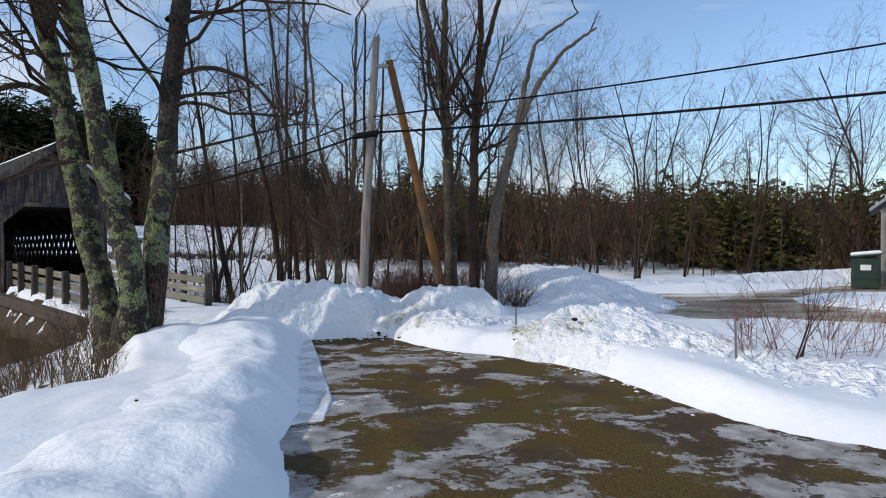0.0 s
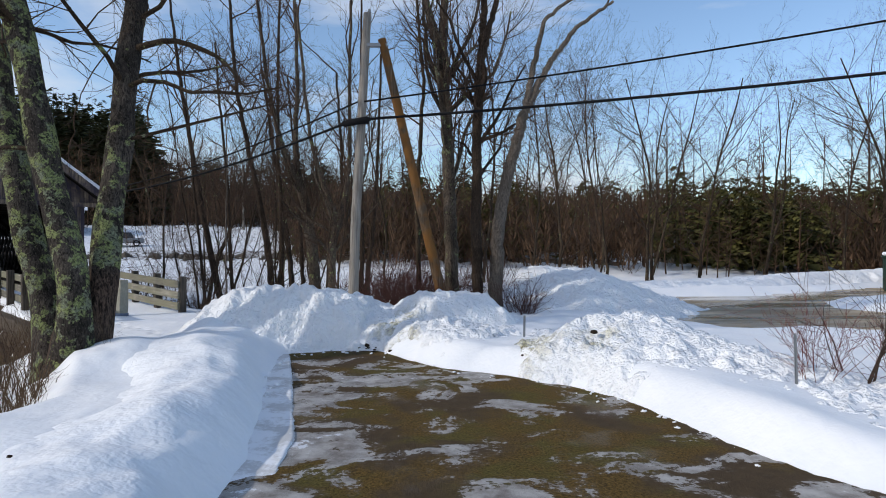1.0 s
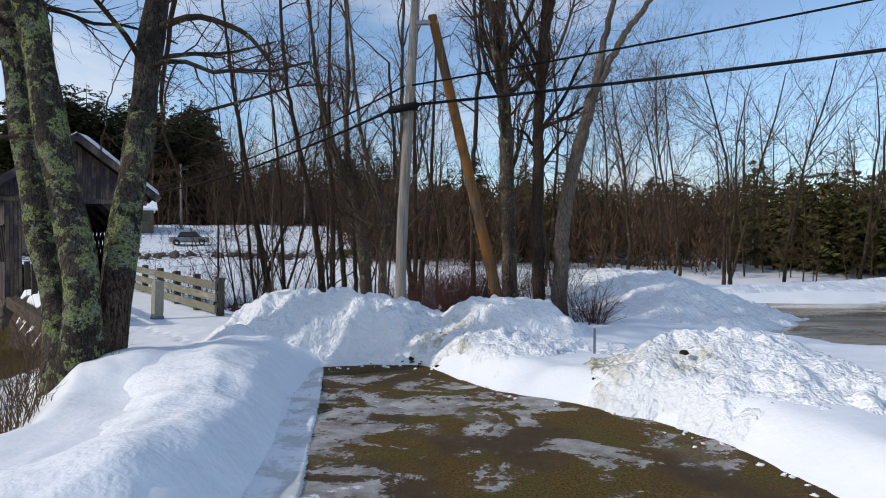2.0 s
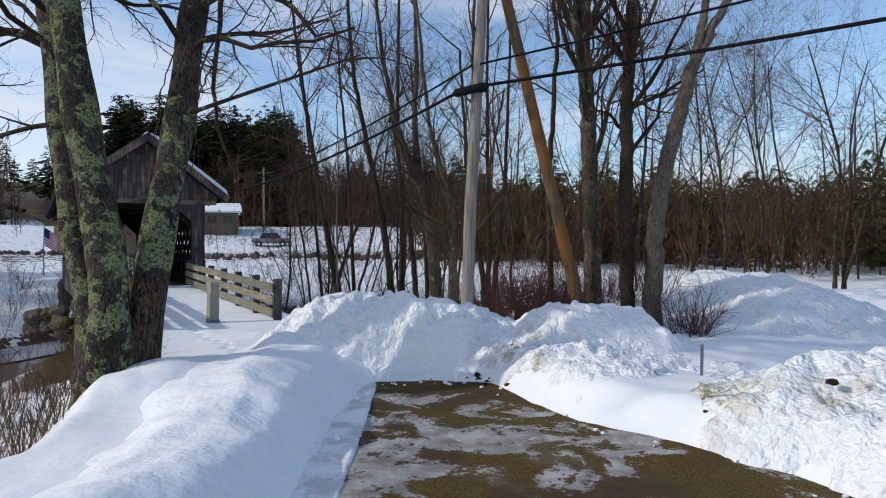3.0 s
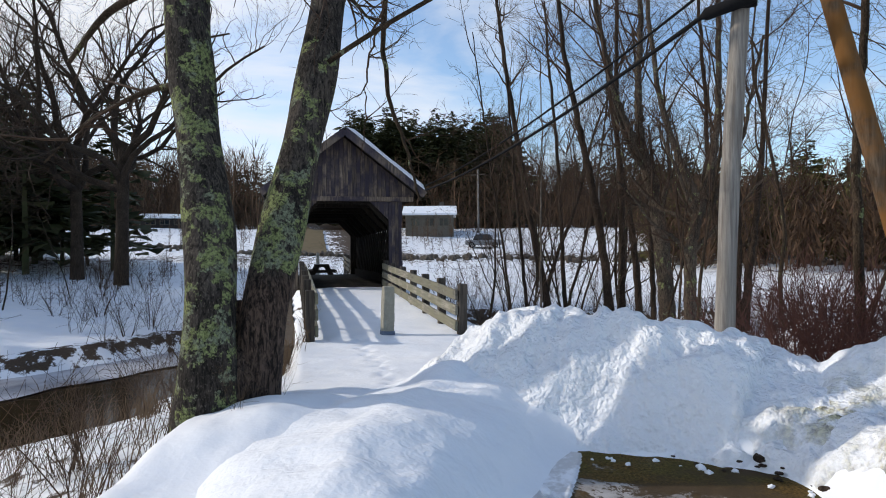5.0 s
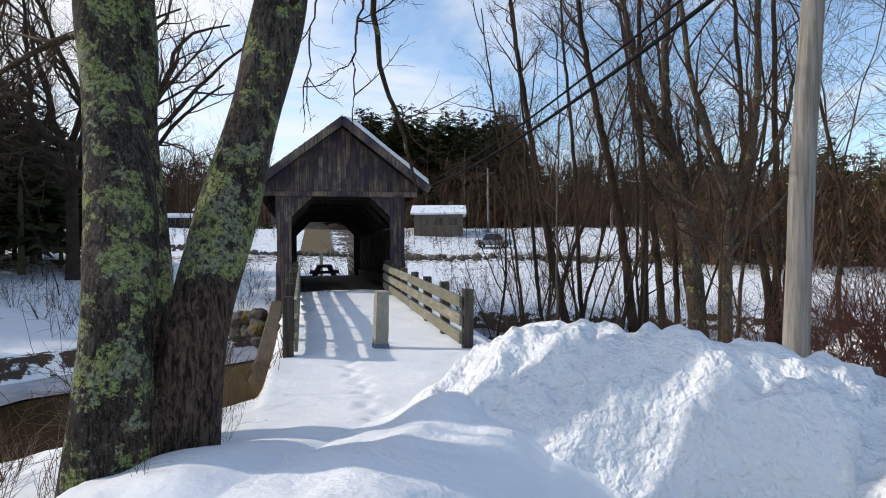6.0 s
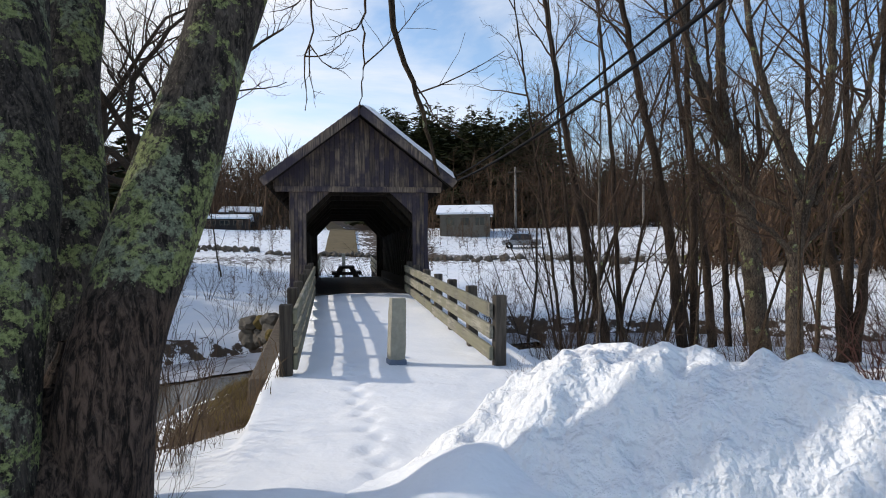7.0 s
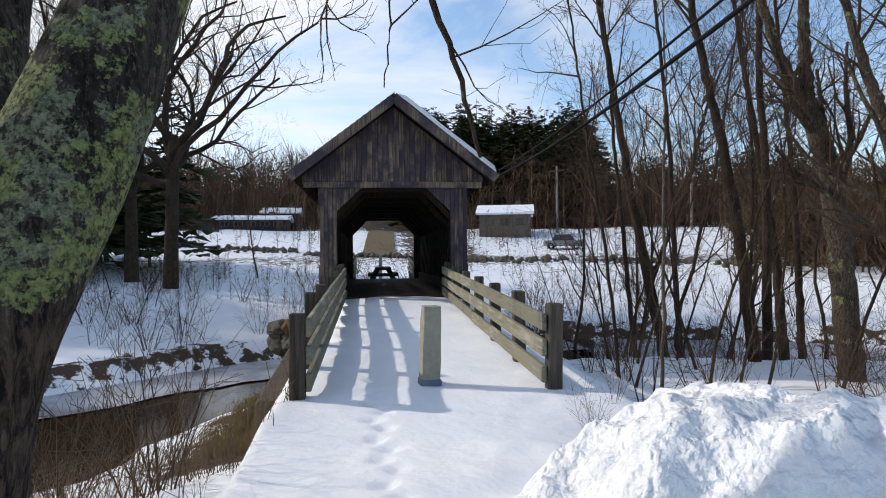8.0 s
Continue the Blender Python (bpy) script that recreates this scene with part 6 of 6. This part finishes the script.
def strip(name, line, width, material, label, category, dz=0.06):
    line = np.asarray(line, float)
    t = np.linspace(0, len(line) - 1, 90)
    px, py = np.interp(t, np.arange(len(line)), line[:, 0]), np.interp(t, np.arange(len(line)), line[:, 1])
    for _ in range(6):
        px[1:-1], py[1:-1] = (px[:-2] + 2 * px[1:-1] + px[2:]) / 4, (py[:-2] + 2 * py[1:-1] + py[2:]) / 4
    dx, dy = np.gradient(px), np.gradient(py)
    L = np.hypot(dx, dy)
    V = []
    for k in np.linspace(-0.5, 0.5, 5):
        X, Y = px - dy / L * k * width, py + dx / L * k * width
        V.append(np.stack([X, Y, ground(X, Y)[0] + dz], -1))
    n = len(px)
    F = []
    for k in range(4):
        i = np.arange(n - 1) + k * n
        F.append(np.stack([i, i + 1, i + n + 1, i + n], -1))
    return tagged(raw(name, np.concatenate(V), np.concatenate(F), material, smooth=True), label, category, kind="structure")


a0 = BRIDGE @ Vector((0.1, LEN + 24, 0))
strip("road", [(a0.x, a0.y)] + HILL_ROAD[2:], 3.0, ROAD, "wet gravel road climbing the far hill", "road", 0.15)

# ---- houses, shed, bin ----


def house(name, x, y, turn, w, d, h, rise, wall, label, windows, base_z=None):
    z = float(ground(np.array([x]), np.array([y]))[0][0]) if base_z is None else base_z
    t = thing(name, pose(x, y, z, 0, 0, turn), label, "house", "far houses")
    body = part("wall", box(-w / 2, -d / 2, -1.0, w / 2, d / 2, h), wall, t)
    V = [(-w / 2 - 0.4, -d / 2 - 0.5, h - 0.1), (w / 2 + 0.4, -d / 2 - 0.5, h - 0.1), (w / 2 + 0.4, 0, h + rise), (-w / 2 - 0.4, 0, h + rise), (-w / 2 - 0.4, d / 2 + 0.5, h - 0.1), (w / 2 + 0.4, d / 2 + 0.5, h - 0.1)]
    V += [(a, b, c + 0.22) for a, b, c in V]
    roof = raw("roof", V, [(0, 1, 2, 3), (3, 2, 5, 4), (6, 9, 8, 7), (9, 10, 11, 8), (0, 6, 7, 1), (4, 5, 11, 10), (0, 3, 9, 6), (3, 4, 10, 9), (1, 7, 8, 2), (2, 8, 11, 5)], SNOW, t, "thick white snow on the roof")
    raw("gable_wall", [(-w / 2, -d / 2, h), (-w / 2, d / 2, h), (-w / 2, 0, h + rise), (w / 2, -d / 2, h), (w / 2, d / 2, h), (w / 2, 0, h + rise)], [(0, 1, 2), (3, 5, 4)], wall, t)
    part("chimney", box(w * 0.2, 0.2, h, w * 0.2 + 0.6, 0.8, h + rise + 0.7), STONE, roof)
    for k in range(windows):
        u = -w / 2 + (k + 0.7) * w / (windows + 0.4)
        win = part("window", box(u - 0.55, -d / 2 - 0.06, h * 0.35, u + 0.55, -d / 2 + 0.02, h * 0.82), TAN_SIDING, t)
        for q in (-1, 1):
            part("pane", box(u + q * 0.26 - 0.22, -d / 2 - 0.075, h * 0.39, u + q * 0.26 + 0.22, -d / 2 - 0.05, h * 0.78), PANE, win)
    return t


house("house", -70.0, 54.0, 50, 8.4, 7.0, 1.3, 0.45, DARK_SIDING, "long low dark house with snow on its roof", 5)
house("house", -74.0, 61.0, 50, 4.6, 6.0, 2.6, 0.7, DARK_SIDING, "small dark house with a snowy roof among trees", 2)
house("house", -42.6, 69.9, 32, 5.8, 6.0, 2.2, 1.0, TAN_SIDING, "tan house with a snow-covered roof by the far road", 3)


def shed():
    t = thing("shed", pose(19.5, 25.4, -0.12, 0, 0, -38), "grey weathered shed with a pale metal roof", "shed")
    part("core", box(0, 0, 0, 4.0, 5.0, 3.45), SIDING, t)
    for k in range(23):
        part("clapboard", plank((-0.01, 0, 0.075 + k * 0.15), (-0.01, 5.0, 0.075 + k * 0.15), 0.165, 0.025, (0.12, 0, 1), 0), SIDING, t)
        part("clapboard", plank((0, -0.01, 0.075 + k * 0.15), (4.0, -0.01, 0.075 + k * 0.15), 0.165, 0.025, (0, 0.12, 1), 0), SIDING, t)
    part("corner_board", box(-0.05, -0.05, 0, 0.06, 0.06, 3.45), SIDING, t)
    roof = raw("roof", [(-0.45, -0.4, 3.35), (-0.45, 5.4, 3.35), (2.0, 5.4, 5.3), (2.0, -0.4, 5.3), (4.45, -0.4, 3.35), (4.45, 5.4, 3.35), (-0.45, -0.4, 3.45), (-0.45, 5.4, 3.45), (2.0, 5.4, 5.4), (2.0, -0.4, 5.4), (4.45, -0.4, 3.45), (4.45, 5.4, 3.45)], [(0, 1, 2, 3), (3, 2, 5, 4), (6, 9, 8, 7), (9, 10, 11, 8), (0, 6, 7, 1), (4, 5, 11, 10), (0, 3, 9, 6), (3, 4, 10, 9), (1, 7, 8, 2), (2, 8, 11, 5)], STEEL, t, "pale ribbed metal roof")
    for k in range(12):
        v = -0.35 + k * 0.52
        part("roof_rib", plank((-0.45, v, 3.47), (2.0, v, 5.42), 0.04, 0.03, (0, 0, 1), 0), STEEL, roof)
    raw("gable", [(0, 0, 3.45), (4, 0, 3.45), (2, 0, 5.1)], [(0, 1, 2)], SIDING, t)


shed()


def waste_bin():
    t = thing("waste_container", pose(17.95, 24.3, -0.1, 0, 0, -36), "dark green metal waste container with snow on its lid", "waste container")
    part("body", box(-0.5, -0.5, 0.1, 0.5, 0.5, 1.35, 0.03), GREEN_BIN, t)
    part("lid", plank((-0.55, 0, 1.39), (0.55, 0, 1.51), 1.08, 0.06, (0, 1, 0), 0.01), GREEN_BIN, t)
    part("snow_cap", plank((-0.53, 0, 1.49), (0.53, 0, 1.61), 1.02, 0.14, (0, 1, 0), 0.05), SNOW, t, "white snow on the lid")
    part("sign", box(-0.18, -0.515, 0.85, 0.18, -0.503, 1.08), WHITE, t, "white sign with unreadable print")
    part("rib", box(-0.52, -0.53, 0.5, 0.52, -0.5, 0.57), GREEN_BIN, t)
    for sx in (-0.4, 0.4):
        for sy in (-0.4, 0.4):
            part("foot", box(sx - 0.08, sy - 0.08, 0.0, sx + 0.08, sy + 0.08, 0.12), GREEN_BIN, t)


waste_bin()


def road_bridge():
    t = thing("road_bridge", pose(27.0, 56.0, 0.0, 0, 0, 4), "low grey road bridge with railings over the river", "bridge")
    part("deck", box(-6, -2, 0.9, 6, 2, 1.3), POST, t)
    for z in (1.65, 2.0):
        part("rail", box(-6, -2.05, z, 6, -1.97, z + 0.1), STEEL, t)
    for k in range(9):
        part("post", box(-6 + k * 1.5 - 0.06, -2.0, 1.3, -6 + k * 1.5 + 0.06, -1.9, 2.15), STEEL, t)
    for x in (-5.5, 5.5):
        part("pier", box(x - 0.6, -2, -2, x + 0.6, 2, 0.9), STONE, t)


road_bridge()


def far_pole(x, y, h, label):
    z = float(ground(np.array([x]), np.array([y]))[0][0])
    t = thing("utility_pole", pose(x, y, z), label, "utility pole")
    tube_part("shaft", [(np.array([(0, 0, -0.3), (0, 0, h)]), np.array([0.16, 0.11]))], POLE, t)
    part("crossarm", box(-1.0, -0.06, h - 0.7, 1.0, 0.06, h - 0.55), POST, t)


far_pole(-25.0, 82.0, 8.5, "far grey utility pole among brown trees")
far_pole(-38.0, 74.0, 8.0, "far utility pole with a crossarm beside the houses")


def parked_car():
    x, y = -30.9, 62.3
    z = float(ground(np.array([x]), np.array([y]))[0][0])
    t = thing("parked_car", pose(x, y, z, 0, 0, 25), "grey car parked beside the far road", "car")
    bm = box(-1.9, -0.8, 0.3, 1.9, 0.8, 0.85, 0.12)
    part("body", bm, STEEL, t)
    bm = box(-1.1, -0.7, 0.85, 1.0, 0.7, 1.4, 0.05)
    for v in bm.verts:
        if v.co.z > 1.1:
            v.co.x *= 0.72
            v.co.y *= 0.88
    part("cabin", bm, PANE, t, "dark glass cabin")
    for sx in (-1.2, 1.2):
        for sy in (-0.78, 0.78):
            w = tube_part("wheel", [(np.array([(sx, sy - 0.1, 0.31), (sx, sy - 0.09, 0.31), (sx, sy + 0.09, 0.31), (sx, sy + 0.1, 0.31)]), np.array([0.2, 0.31, 0.31, 0.2]))], CABLE, t, sides=16)


parked_car()
